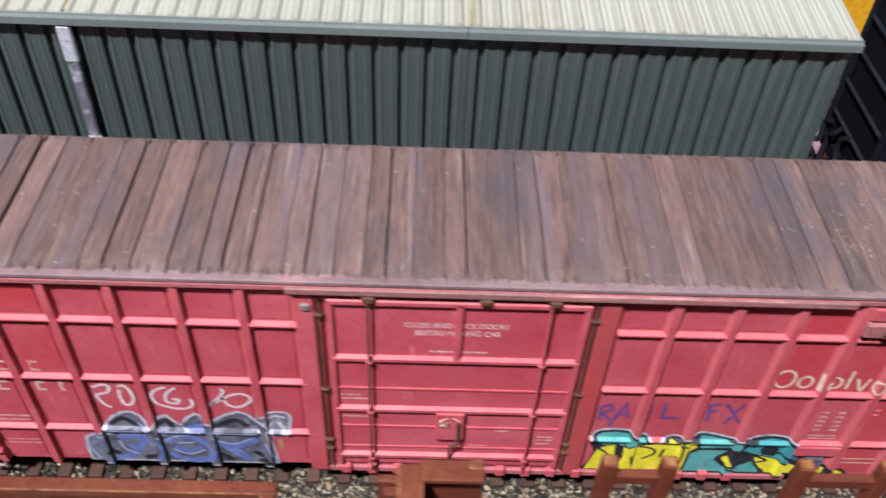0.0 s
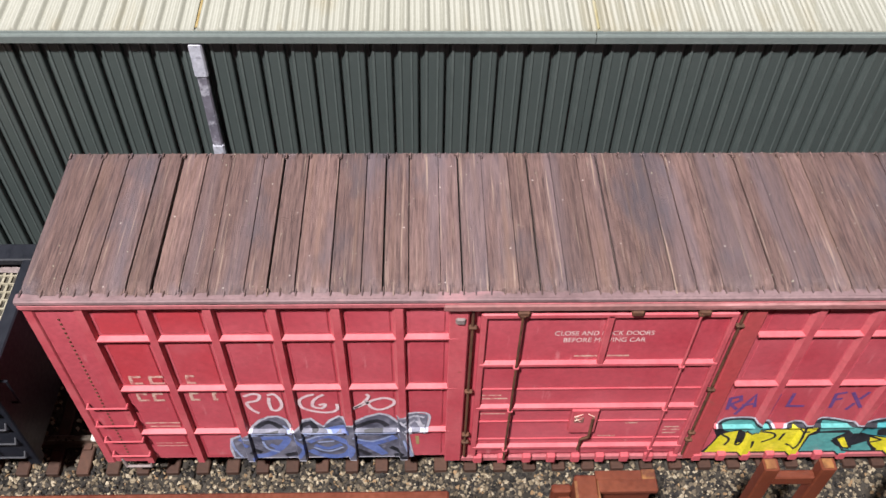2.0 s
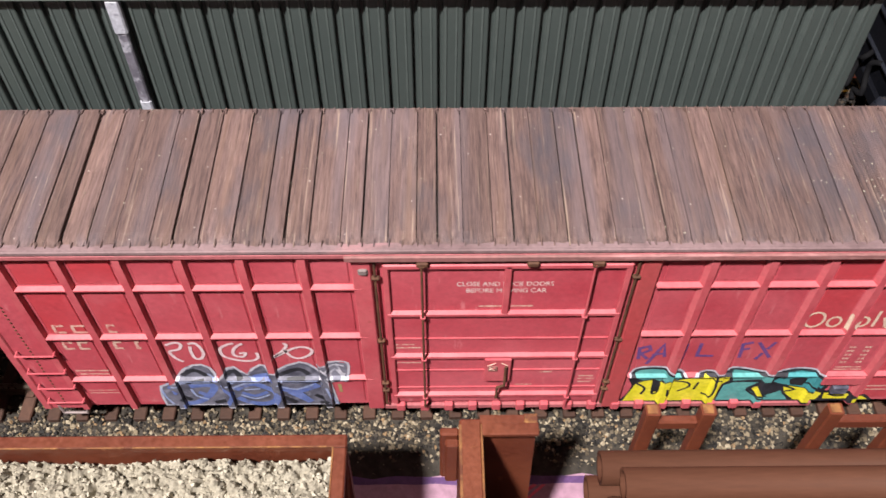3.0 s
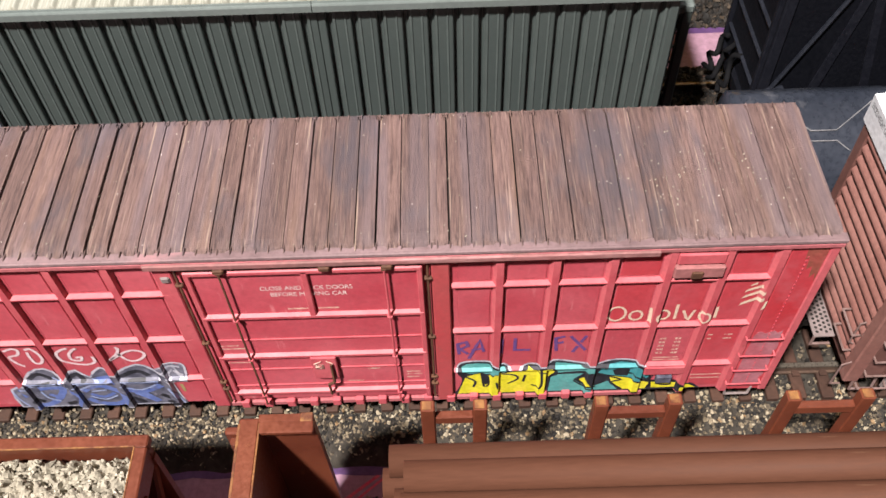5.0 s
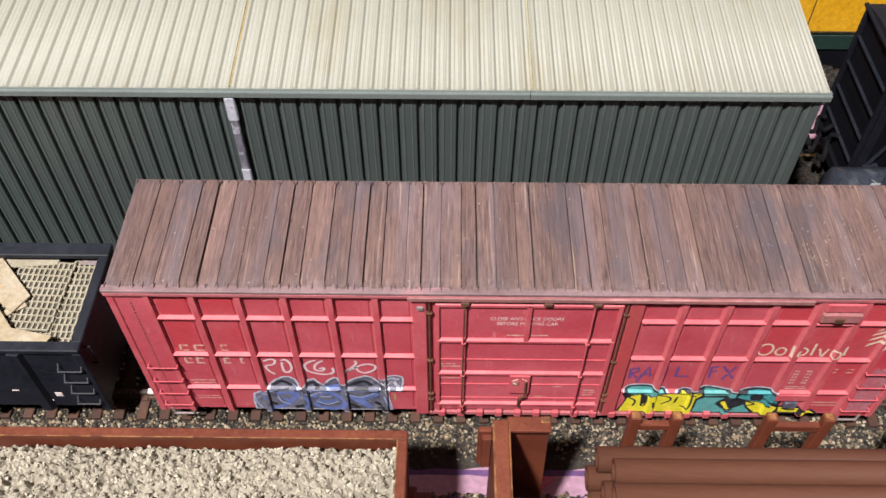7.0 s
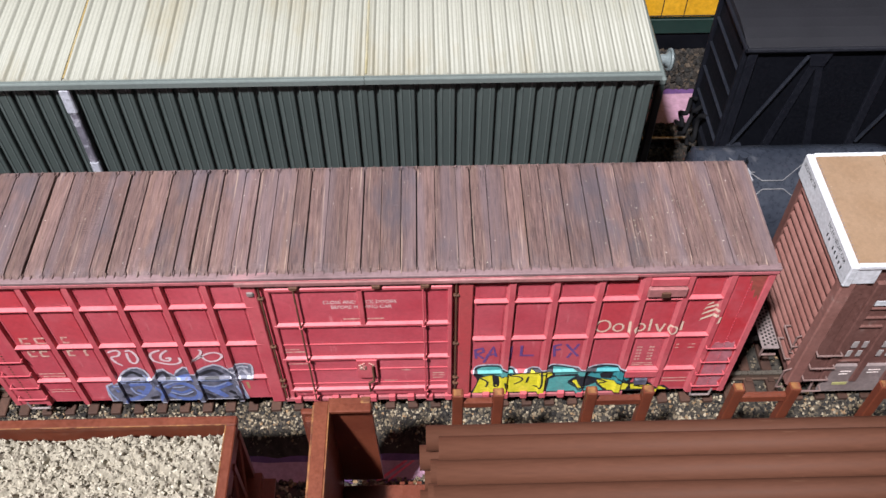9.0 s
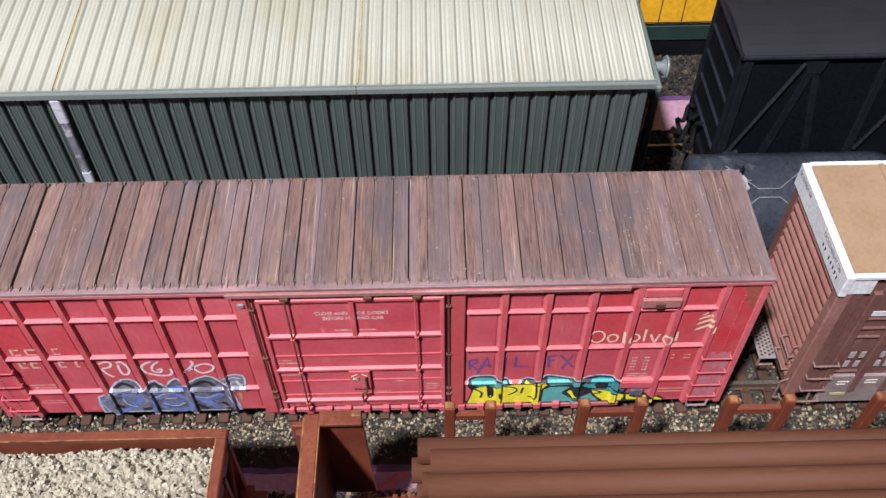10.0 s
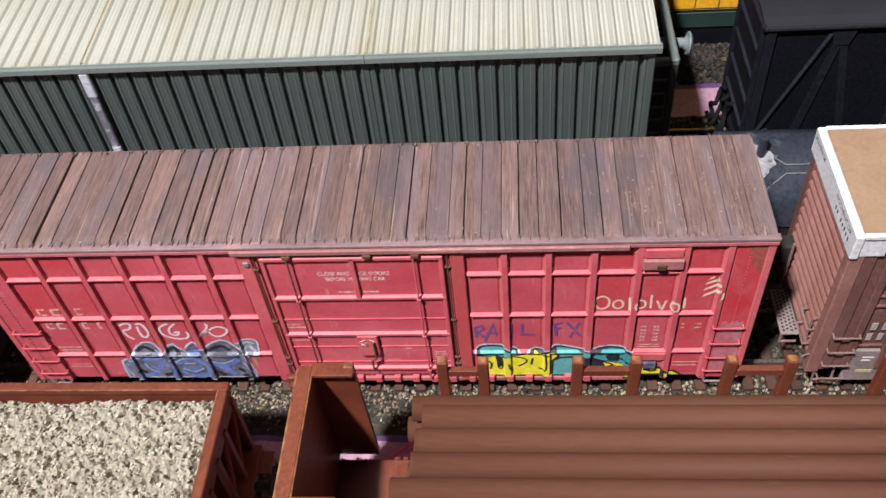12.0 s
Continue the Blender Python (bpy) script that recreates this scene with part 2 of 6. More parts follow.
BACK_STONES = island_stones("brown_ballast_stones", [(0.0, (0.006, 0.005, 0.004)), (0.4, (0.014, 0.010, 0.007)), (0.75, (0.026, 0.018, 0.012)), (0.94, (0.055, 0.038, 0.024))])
CRUMBS = island_stones("pale_crumbs", [(0.0, (0.17, 0.15, 0.115)), (0.2, (0.285, 0.255, 0.20)), (0.5, (0.37, 0.335, 0.265)), (0.8, (0.43, 0.395, 0.315))], 0.95)
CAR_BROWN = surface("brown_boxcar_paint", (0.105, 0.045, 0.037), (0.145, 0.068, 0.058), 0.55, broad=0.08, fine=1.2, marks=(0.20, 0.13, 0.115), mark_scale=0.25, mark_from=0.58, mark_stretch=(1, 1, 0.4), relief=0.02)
# dusty brown made lighter for the end that faces the lamp
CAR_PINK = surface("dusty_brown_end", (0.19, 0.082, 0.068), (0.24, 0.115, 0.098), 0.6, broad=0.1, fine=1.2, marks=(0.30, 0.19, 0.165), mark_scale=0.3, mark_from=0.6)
CAR_GREY = surface("dusty_grey_brown", (0.17, 0.13, 0.125), (0.23, 0.185, 0.18), 0.65, broad=0.12, fine=1.2)
WHITE = surface("white_band", (0.50, 0.51, 0.54), (0.58, 0.58, 0.61), 0.5, broad=0.1, fine=1.2, relief=0.02)
TAN = surface("tan_roof", (0.225, 0.142, 0.083), (0.255, 0.168, 0.105), 0.65, grainy=0.6, broad=0.1, fine=1.2, marks=(0.34, 0.25, 0.175), mark_scale=0.5, mark_from=0.64)
TARP = surface("grey_sheet", (0.020, 0.024, 0.034), (0.036, 0.041, 0.055), 0.30, broad=0.06, fine=0.7, marks=(0.22, 0.215, 0.225), mark_scale=0.08, mark_from=0.58, relief=0.03, mark_width=0.3)
FOLD = surface("pale_sheet_fold", (0.13, 0.13, 0.14), (0.20, 0.195, 0.20), 0.6, broad=0.2)
YELLOW = surface("yellow_engine_paint", (0.58, 0.29, 0.010), (0.64, 0.34, 0.02), 0.45, broad=0.06, fine=0.8)
DEEP_GREEN = surface("deep_green_paint", (0.008, 0.024, 0.02), (0.014, 0.034, 0.028), 0.5, broad=0.1)
MESH_TAN = surface("tan_grid_plate", (0.235, 0.21, 0.15), (0.31, 0.28, 0.21), 0.8, broad=0.15, fine=1.6, marks=(0.40, 0.37, 0.29), mark_scale=0.6, mark_from=0.6)
MESH_DARK = surface("grid_plate_pits", (0.045, 0.040, 0.030), (0.075, 0.066, 0.050), 0.9, broad=0.3)
CARD = surface("stained_cream_sheet", (0.36, 0.31, 0.235), (0.27, 0.21, 0.12), 0.7, broad=0.12, fine=1.0, marks=(0.42, 0.22, 0.06), mark_scale=0.28, mark_from=0.57)
INK_WHITE = surface("white_lettering", (0.66, 0.60, 0.58), (0.58, 0.48, 0.45), 0.6, broad=0.6, fine=2.0)
INK_CREAM = surface("cream_lettering", (0.62, 0.52, 0.40), (0.60, 0.42, 0.34), 0.6, broad=0.3, fine=2.0)
INK_WORN = surface("worn_cream_lettering", (0.58, 0.42, 0.34), (0.54, 0.27, 0.24), 0.6, broad=0.5, fine=2.0, marks=(0.43, 0.09, 0.10), mark_scale=0.9, mark_from=0.52)
INK_PINK = surface("pale_pink_marker", (0.60, 0.42, 0.46), (0.66, 0.54, 0.56), 0.6, broad=0.6)
INK_BLUE = surface("blue_marker", (0.105, 0.055, 0.19), (0.155, 0.060, 0.19), 0.55, broad=0.8, marks=(0.30, 0.07, 0.13), mark_scale=0.8, mark_from=0.6)
G_WHITE = surface("graffiti_white", (0.36, 0.37, 0.44), (0.52, 0.50, 0.56), 0.55, broad=0.5, fine=1.5, marks=(0.17, 0.17, 0.23), mark_scale=0.5, mark_from=0.54)
G_SLATE = surface("graffiti_slate", (0.055, 0.056, 0.082), (0.17, 0.17, 0.22), 0.55, broad=0.22, fine=1.5, marks=(0.30, 0.30, 0.38), mark_scale=0.3, mark_from=0.55, mark_width=0.2)
G_BLUE = surface("graffiti_blue", (0.075, 0.12, 0.34), (0.14, 0.19, 0.42), 0.55, broad=0.4, fine=1.5, marks=(0.10, 0.11, 0.20), mark_scale=0.4, mark_from=0.55)
G_SKY = surface("graffiti_pale_blue", (0.22, 0.28, 0.48), (0.34, 0.38, 0.54), 0.55, broad=0.4, fine=1.5)
G_BLACK = surface("graffiti_black", (0.012, 0.012, 0.016), (0.03, 0.03, 0.04), 0.5, broad=0.4)
G_TEAL = surface("graffiti_teal", (0.075, 0.29, 0.29), (0.115, 0.36, 0.345), 0.5, broad=0.25, fine=1.5)
G_TEAL_DEEP = surface("graffiti_deep_teal", (0.03, 0.20, 0.23), (0.06, 0.28, 0.30), 0.5, broad=0.25, fine=1.5)
G_YELLOW = surface("graffiti_yellow", (0.62, 0.56, 0.02), (0.70, 0.62, 0.05), 0.5, broad=0.3, fine=1.5)
PLASTER = surface("room_plaster", (0.22, 0.21, 0.20), (0.26, 0.25, 0.24), 0.9, broad=0.002, fine=0.05)
LIME = surface("pale_ceiling", (0.72, 0.72, 0.70), (0.76, 0.76, 0.74), 0.9, broad=0.002, fine=0.05)
CARPET = surface("grey_carpet", (0.10, 0.10, 0.11), (0.14, 0.14, 0.15), 0.95, broad=0.004, fine=0.2)
GALV = surface("grey_fittings", (0.10, 0.125, 0.13), (0.15, 0.175, 0.18), 0.5, broad=0.2)

# ---- building helpers: everything below is in millimetres ----
MM = 0.001
BASE = {}


def thing(name, base, label, category, group="", kind=""):
    ob = new(name)
    ob.empty_display_size = 0.005
    ob.location = [c * MM for c in base]
    BASE[ob] = Vector(base)
    return tagged(ob, label, category, group, kind)


def mesh_of(name, bm, mats, base, smooth=False):
    bmesh.ops.recalc_face_normals(bm, faces=bm.faces)
    for v in bm.verts:
        v.co = (v.co - base) * MM
    me = bpy.data.meshes.new(name)
    bm.to_mesh(me)
    bm.free()
    for m in mats if isinstance(mats, (list, tuple)) else [mats]:
        me.materials.append(m)
    if smooth:
        me.polygons.foreach_set("use_smooth", [True] * len(me.polygons))
    return me


def part(name, bm, mats, parent, label="", smooth=False):
    """One mesh under a thing or a part; its points are given in the place's millimetres."""
    ob = new(name, mesh_of(name, bm, mats, BASE[parent], smooth))
    ob.parent = parent
    BASE[ob] = BASE[parent]
    return tagged(ob, label)


def twin(ob, dx=0.0, dy=0.0, dz=0.0, parent=None):
    """A like piece on the same mesh, moved by millimetres."""
    o = new(ob.name.split(".")[0], ob.data)
    o.parent = parent or ob.parent
    o.location = (dx * MM, dy * MM, dz * MM)
    BASE[o] = BASE[ob]
    return o


def solo(name, bm, mats, base, label, category, group="", kind="", smooth=False):
    base = Vector(base)
    ob = new(name, mesh_of(name, bm, mats, base, smooth))
    ob.location = base * MM
    BASE[ob] = base
    return tagged(ob, label, category, group, kind)


def box(bm, x0, x1, y0, y1, z0, z1, bevel=0.0, mat=0):
    vs = [bm.verts.new((x, y, z)) for z in (z0, z1) for y in (y0, y1) for x in (x0, x1)]
    fs = [bm.faces.new([vs[i] for i in q]) for q in ((0, 2, 3, 1), (4, 5, 7, 6), (0, 1, 5, 4), (2, 6, 7, 3), (0, 4, 6, 2), (1, 3, 7, 5))]
    for f in fs:
        f.material_index = mat
    if bevel:
        es = list({e for f in fs for e in f.edges})
        bmesh.ops.bevel(bm, geom=es, offset=bevel, segments=1, profile=0.5, affect="EDGES", material=-1)
    return bm


def box_bm(*a, **k):
    return box(bmesh.new(), *a, **k)


def rod(bm, a, b, r, sides=8, r2=None, cap=True, mat=0):
    a, b = Vector(a), Vector(b)
    q = (b - a).to_track_quat("Z", "Y")
    r2 = r if r2 is None else r2
    rings = []
    for c, rr in ((a, r), (b, r2)):
        rings.append([bm.verts.new(c + q @ Vector((rr * math.cos(t), rr * math.sin(t), 0))) for t in [2 * math.pi * i / sides for i in range(sides)]])
    for i in range(sides):
        j = (i + 1) % sides
        bm.faces.new((rings[0][i], rings[0][j], rings[1][j], rings[1][i])).material_index = mat
    if cap:
        bm.faces.new(rings[0][::-1]).material_index = mat
        bm.faces.new(rings[1]).material_index = mat
    return bm


def path_rod(pts, r, sides=6):
    """A bent rod, mitred at its bends."""
    bm = bmesh.new()
    pts = [Vector(p) for p in pts]
    dirs = [(q - p).normalized() for p, q in zip(pts, pts[1:])]
    q = dirs[0].to_track_quat("Z", "Y")
    ring = [pts[0] + q @ Vector((r * math.cos(t), r * math.sin(t), 0)) for t in [2 * math.pi * i / sides for i in range(sides)]]
    last = [bm.verts.new(p) for p in ring]
    bm.faces.new(last[::-1])
    for k, u in enumerate(dirs):
        m = (u + dirs[k + 1]).normalized() if k + 1 < len(dirs) else u
        ring = [p + u * ((pts[k + 1] - p).dot(m) / u.dot(m)) for p in ring]
        here = [bm.verts.new(p) for p in ring]
        for i in range(sides):
            j = (i + 1) % sides
            bm.faces.new((last[i], last[j], here[j], here[i]))
        last = here
    bm.faces.new(last)
    return bm


def slab(bm, pts, axis, lo, hi, mat=0):
    """A flat outline given in the two other axes, made thick along axis."""
    def at(p, d):
        return {"x": (d, p[0], p[1]), "y": (p[0], d, p[1]), "z": (p[0], p[1], d)}[axis]
    a = [bm.verts.new(at(p, lo)) for p in pts]
    b = [bm.verts.new(at(p, hi)) for p in pts]
    n = len(pts)
    fs = [bm.faces.new(a), bm.faces.new(b[::-1])] + [bm.faces.new((a[i], a[(i + 1) % n], b[(i + 1) % n], b[i])) for i in range(n)]
    for f in fs:
        f.material_index = mat
    return bm


def sheet_profile(bm, profile, ends, axis_out, mat=0, rubbed=()):
    """A ribbed sheet: profile is a list of (along x, outwards); ends are the two places it runs between; axis_out the outward direction."""
    out = Vector(axis_out)
    rows = [[bm.verts.new(Vector((x, 0, 0)) + Vector(e) + out * d) for x, d in profile] for e in ends]
    for i in range(len(profile) - 1):
        # listed faces take the second, paler material, painted as lit
        bm.faces.new((rows[0][i], rows[0][i + 1], rows[1][i + 1], rows[1][i])).material_index = 1 if i in rubbed else mat
    return rows


def stones_mesh(places, rnd, name, mat, label, category, base):
    """Loose stones joined into one mesh."""
    dirs = np.array([(1, 0, 0), (0, 1, 0), (-1, 0, 0), (0, -1, 0), (0, 0, 0.8), (0, 0, -0.8), (0.6, 0.6, 0.45), (-0.6, 0.5, -0.45)])
    tris = [(0, 6, 4), (6, 1, 4), (0, 1, 6), (1, 2, 4), (2, 3, 4), (3, 0, 4), (1, 0, 5), (1, 7, 2), (1, 5, 7), (7, 5, 2), (3, 2, 5), (0, 3, 5)]
    verts, faces = [], []
    for c, r in places:
        q = np.array(Euler((rnd.uniform(0, 6.28), rnd.uniform(0, 6.28), rnd.uniform(0, 6.28))).to_matrix())
        f = np.array([rnd.uniform(0.7, 1.25) for _ in range(8)])[:, None]
        k = len(verts)
        verts += [tuple(p) for p in (((dirs * f * r) @ q.T) + np.array(c) - np.array(base)) * MM]
        faces += [(a + k, b + k, d + k) for a, b, d in tris]
    me = bpy.data.meshes.new(name)
    me.from_pydata(verts, [], faces)
    me.materials.append(mat)
    ob = new(name, me)
    ob.location = [c * MM for c in base]
    return tagged(ob, label, category, kind="stuff")


# ---- the room and the baseboard ----
BOARD_Z = -8.5
bm = box_bm(-700, 700, -350, 500, BOARD_Z - 18, BOARD_Z, bevel=1)
solo("ground", bm, BOARD, (0, 0, BOARD_Z), "pink painted baseboard under the model railway tracks", "baseboard", kind="structure")
for nm, a in (("wall_north", (-1600, 1600, 1500, 1540, -900, 1600)), ("wall_south", (-1600, 1600, -1540, -1500, -900, 1600)),
              ("wall_west", (-1640, -1600, -1500, 1500, -900, 1600)), ("wall_east", (1600, 1640, -1500, 1500, -900, 1600))):
    solo(nm, box_bm(*a), PLASTER, (a[0], a[2], -900), "plain off-white plastered room wall", "wall", kind="structure")
solo("ceiling", box_bm(-1600, 1600, -1500, 1500, 1604, 1640), LIME, (0, 0, 1604), "plain white room ceiling", "ceiling", kind="structure")
solo("floor", box_bm(-1600, 1600, -1500, 1500, -940, -904), CARPET, (0, 0, -904), "plain grey carpeted room floor", "floor", kind="structure")

# ---- tracks: rails, sleepers, ballast ----
SLEEPER_TOP, RAIL_TOP = -3.5, -0.9


def track(y, x0, x1, pitch=6.15, start=-124.6, reach=25.0):
    t = thing("track", ((x0 + x1) / 2, y, BOARD_Z), "model railway track with brown sleepers in mixed stone ballast", "track", "tracks on the baseboard", kind="structure")
    bed = bmesh.new()
    prof = [(-reach, BOARD_Z + 0.02), (-18.5, -5.1), (-15, -4.8), (15, -4.8), (18.5, -5.1), (reach, BOARD_Z + 0.02)]
    n = int((x1 - x0) / 4)
    rnd = random.Random(int(y) + 5)
    rows = []
    for i in range(n + 1):
        x = x0 + (x1 - x0) * i / n
        rows.append([bed.verts.new((x, y + d + (rnd.uniform(-0.8, 0.8) if abs(d) > 20 else 0), z + (rnd.uniform(-0.2, 0.2) if abs(d) < 20 else 0))) for d, z in prof])
    for a, b in zip(rows, rows[1:]):
        for j in range(len(prof) - 1):
            bed.faces.new((a[j], b[j], b[j + 1], a[j + 1]))
    part("ballast_bed", bed, EARTH, t)
    for d in (-8.25, 8.25):
        r = bmesh.new()
        box(r, x0, x1, y + d - 0.35, y + d + 0.35, SLEEPER_TOP - 0.05, RAIL_TOP - 0.5)
        box(r, x0, x1, y + d - 0.9, y + d + 0.9, SLEEPER_TOP - 0.2, SLEEPER_TOP + 0.25)
        box(r, x0, x1, y + d - 0.55, y + d + 0.55, RAIL_TOP - 0.8, RAIL_TOP, bevel=0.15, mat=1)
        part("rail", r, [RAIL_SIDE, STEEL], t)
    first = None
    k0 = math.ceil((x0 - start) / pitch)
    k1 = math.floor((x1 - start) / pitch)
    for k in range(k0, k1 + 1):
        if first is None:
            bm = box_bm(start + k * pitch - 1.35, start + k * pitch + 1.35, y - 15.2, y + 15.2, SLEEPER_TOP - 2.6, SLEEPER_TOP, bevel=0.22)
            for d in (-8.25, 8.25):
                box(bm, start + k * pitch - 0.8, start + k * pitch + 0.8, y + d - 1.7, y + d + 1.7, SLEEPER_TOP - 0.1, SLEEPER_TOP + 0.5)
            first, kk = part("sleeper", bm, SLEEPER, t), k
        else:
            o = twin(first, (k - kk) * pitch)
            o.rotation_euler = (0, 0, 0)
    return t


track(17.0, -190, 260, reach=26.5)
track(-40.0, -190, 260, reach=22.5)
track(93.4, 82, 260, reach=20.0)
track(62.0, 108, 200)


def ballast(y, x0, x1, bands, count, seed, size=(0.35, 0.85), mat=None, buried=False):
    rnd = random.Random(seed)
    places = []
    while len(places) < count:
        d0, d1 = bands[rnd.randrange(len(bands))]
        d = rnd.uniform(d0, d1)
        x = rnd.uniform(x0, x1)
        r = rnd.uniform(*size) * (0.75 if rnd.random() < 0.5 else 1)
        a = abs(d)
        top = -4.8 if a < 15 else (-4.9 - (a - 15) * 0.06 if a < 18.5 else -5.1 - (a - 18.5) * 0.53)
        if a < 15.6 and buried:
            top = -3.3
        elif a < 15.6:
            gap = abs(((x + 124.6 + 6.15 / 2) % 6.15) - 6.15 / 2)
            if gap < 1.35 + r * 0.6:
                continue
            top = -4.4
        places.append(((x, y + d, top + rnd.uniform(-0.2, 0.35)), r))
    stones_mesh(places, rnd, "ballast_stones", mat or STONES, "mixed cream, grey and black ballast stones beside the sleepers", "ballast", (0, y, -2))


ballast(17.0, -150, 150, [(-27, -15), (-27, -15), (-16, -7), (-25, -14)], 15000, 11, (0.38, 0.76))
ballast(17.0, -150, 150, [(-7, 16)], 2400, 12, (0.45, 0.95))
ballast(-40.0, -60, 40, [(14, 23), (2, 14)], 1700, 13, (0.45, 1.0))
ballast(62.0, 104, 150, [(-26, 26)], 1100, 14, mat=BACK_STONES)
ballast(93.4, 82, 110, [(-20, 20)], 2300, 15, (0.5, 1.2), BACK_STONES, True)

# added strip, no real joiner: its pale colour stands for a gleam on the rail
bm = box_bm(-99.0, -87.0, 8.0, 9.5, RAIL_TOP - 0.7, RAIL_TOP + 0.1, bevel=0.12)
solo("rail_joiner", bm, surface("bright_rail_joiner", (0.72, 0.70, 0.64), (0.58, 0.55, 0.48), 0.35, broad=0.3), (-95, 8.75, RAIL_TOP - 0.7), "pale strip added for the bright gleam on the rail beside the boxcar", "rail joiner")

# painted marks on the baseboard between the tracks
bm = bmesh.new()
rnd = random.Random(4)
for y0, y1 in ((-11.2, -9.6), (-18.6, -17.0)):
    pts = [(x, y1 + rnd.uniform(-0.3, 0.6)) for x in range(-60, 61, 4)]
    slab(bm, pts + [(x, y0 + rnd.uniform(-0.4, 0.3)) for x in range(60, -61, -4)], "z", BOARD_Z, BOARD_Z + 0.05)
solo("paint_stripe", bm, VIOLET, (0, -10, BOARD_Z), "dark violet painted stripe along the pink baseboard", "paint", kind="structure")
bm = bmesh.new()
slab(bm, [(0.6, -17.2), (1.8, -17.2), (9.2, -11.6), (8.4, -11.4)], "z", BOARD_Z, BOARD_Z + 0.07)
slab(bm, [(3.4, -17.2), (4.2, -17.2), (11.0, -11.6), (10.3, -11.5)], "z", BOARD_Z, BOARD_Z + 0.07)
solo("ink_mark", bm, SCARLET, (8, -12, BOARD_Z), "red ink lines drawn on the pink baseboard", "ink mark", kind="structure")
bm = bmesh.new()
slab(bm, [(94, 114.8), (116, 114.5), (116, 116.4), (94, 116.7)], "z", BOARD_Z, BOARD_Z + 0.07)
solo("ink_mark", bm, SCARLET, (106, 119, BOARD_Z), "red ink line along the pink baseboard edge", "ink mark", kind="structure")

# ---- red boxcar ----
RX = {-1: [24.7, 33.6, 43.6, 53.6, 63.7, 73.7, 83.6], 1: [25.3, 34.4, 44.2, 54.2, 64.1, 73.8, 83.1]}
HZ = [15.5, 30.6, 45.7]
CAR_W = 33.0
SILL, TOP, ROOF = 4.2, 54.6, 57.3


def relief(x, z, sx):
    """How far behind the rib faces the side lies (0: rib face)."""
    y = 0.82
    for r in RX[sx][1:]:
        d = abs(x - sx * r)
        y = min(y, max(0.0, (d - 0.62) / (0.5 if x < sx * r else 0.28) * 0.82))
    if 24.0 < abs(x) < 83.4:
        for h in HZ:
            d = z - h
            y = min(y, max(0.05, ((d - 0.12) / 0.26 if d > 0 else (-d - 0.2) / 0.16) * 0.82))
    return y


def decal(name, outlines, mat, parent, lift, label=""):
    """Flat outlines in x, z laid over the ribbed side; lines of quads made by stroke() lie each a hair above the last."""
    groups = [o if isinstance(o[0][0], (list, tuple)) else [o] for o in outlines]
    whole = bmesh.new()
    for k, group in enumerate(groups):
        bm = bmesh.new()
        for pts in group:
            bm.faces.new([bm.verts.new((x, 0, z)) for x, z in pts])
        bmesh.ops.remove_doubles(bm, verts=bm.verts, dist=1e-4)
        bmesh.ops.triangulate(bm, faces=bm.faces)
        xs = [v.co.x for v in bm.verts]
        zs = [v.co.z for v in bm.verts]
        cuts = [((s * r + d, 0, 0), (1, 0, 0)) for s in (-1, 1) for r in RX[s][1:] for d in (-1.12, -0.62, 0.62, 0.9) if min(xs) < s * r + d < max(xs)]
        cuts += [((0, 0, h + d), (0, 0, 1)) for h in HZ for d in (-0.36, -0.2, 0.12, 0.38) if min(zs) < h + d < max(zs)]
        for co, no in cuts:
            bmesh.ops.bisect_plane(bm, geom=bm.verts[:] + bm.edges[:] + bm.faces[:], dist=1e-5, plane_co=co, plane_no=no)
        up = lift + (0.012 * k if len(group) > 1 else 0.0)
        seen = {v: whole.verts.new((v.co.x, relief(v.co.x, v.co.z, 1 if v.co.x > 0 else -1) - up, v.co.z)) for v in bm.verts}
        for f in bm.faces:
            whole.faces.new([seen[v] for v in f.verts])
        bm.free()
    return part(name, whole, mat, parent, label)


def stroke(pts, w):
    """A ribbon of width w along a line in x, z: one run of quads."""
    n, sides = len(pts), []
    for i in range(n):
        a, b, c = Vector(pts[max(i - 1, 0)]), Vector(pts[i]), Vector(pts[min(i + 1, n - 1)])
        u = (b - a).normalized() if i else (c - b).normalized()
        v = (c - b).normalized() if i < n - 1 else u
        m = Vector((-(u.y + v.y), u.x + v.x))
        m = m.normalized() if m.length > 0.3 else Vector((-u.y, u.x))
        k = w / 2 / max(0.6, abs(m.dot(Vector((-u.y, u.x)))))
        sides.append((tuple(b + m * k), tuple(b - m * k)))
    return [[[p[0], q[0], q[1], p[1]] for p, q in zip(sides, sides[1:])]]


def smooth_line(pts, steps=5):
    """A rounded line through the points."""
    p = [pts[0]] + list(pts) + [pts[-1]]
    out = []
    for a, b, c, d in zip(p, p[1:], p[2:], p[3:]):
        for i in range(steps):
            t = i / steps
            out.append(tuple(0.5 * (2 * b[k] + (c[k] - a[k]) * t + (2 * a[k] - 5 * b[k] + 4 * c[k] - d[k]) * t * t + (3 * b[k] - a[k] - 3 * c[k] + d[k]) * t ** 3) for k in (0, 1)))
    return out + [pts[-1]]


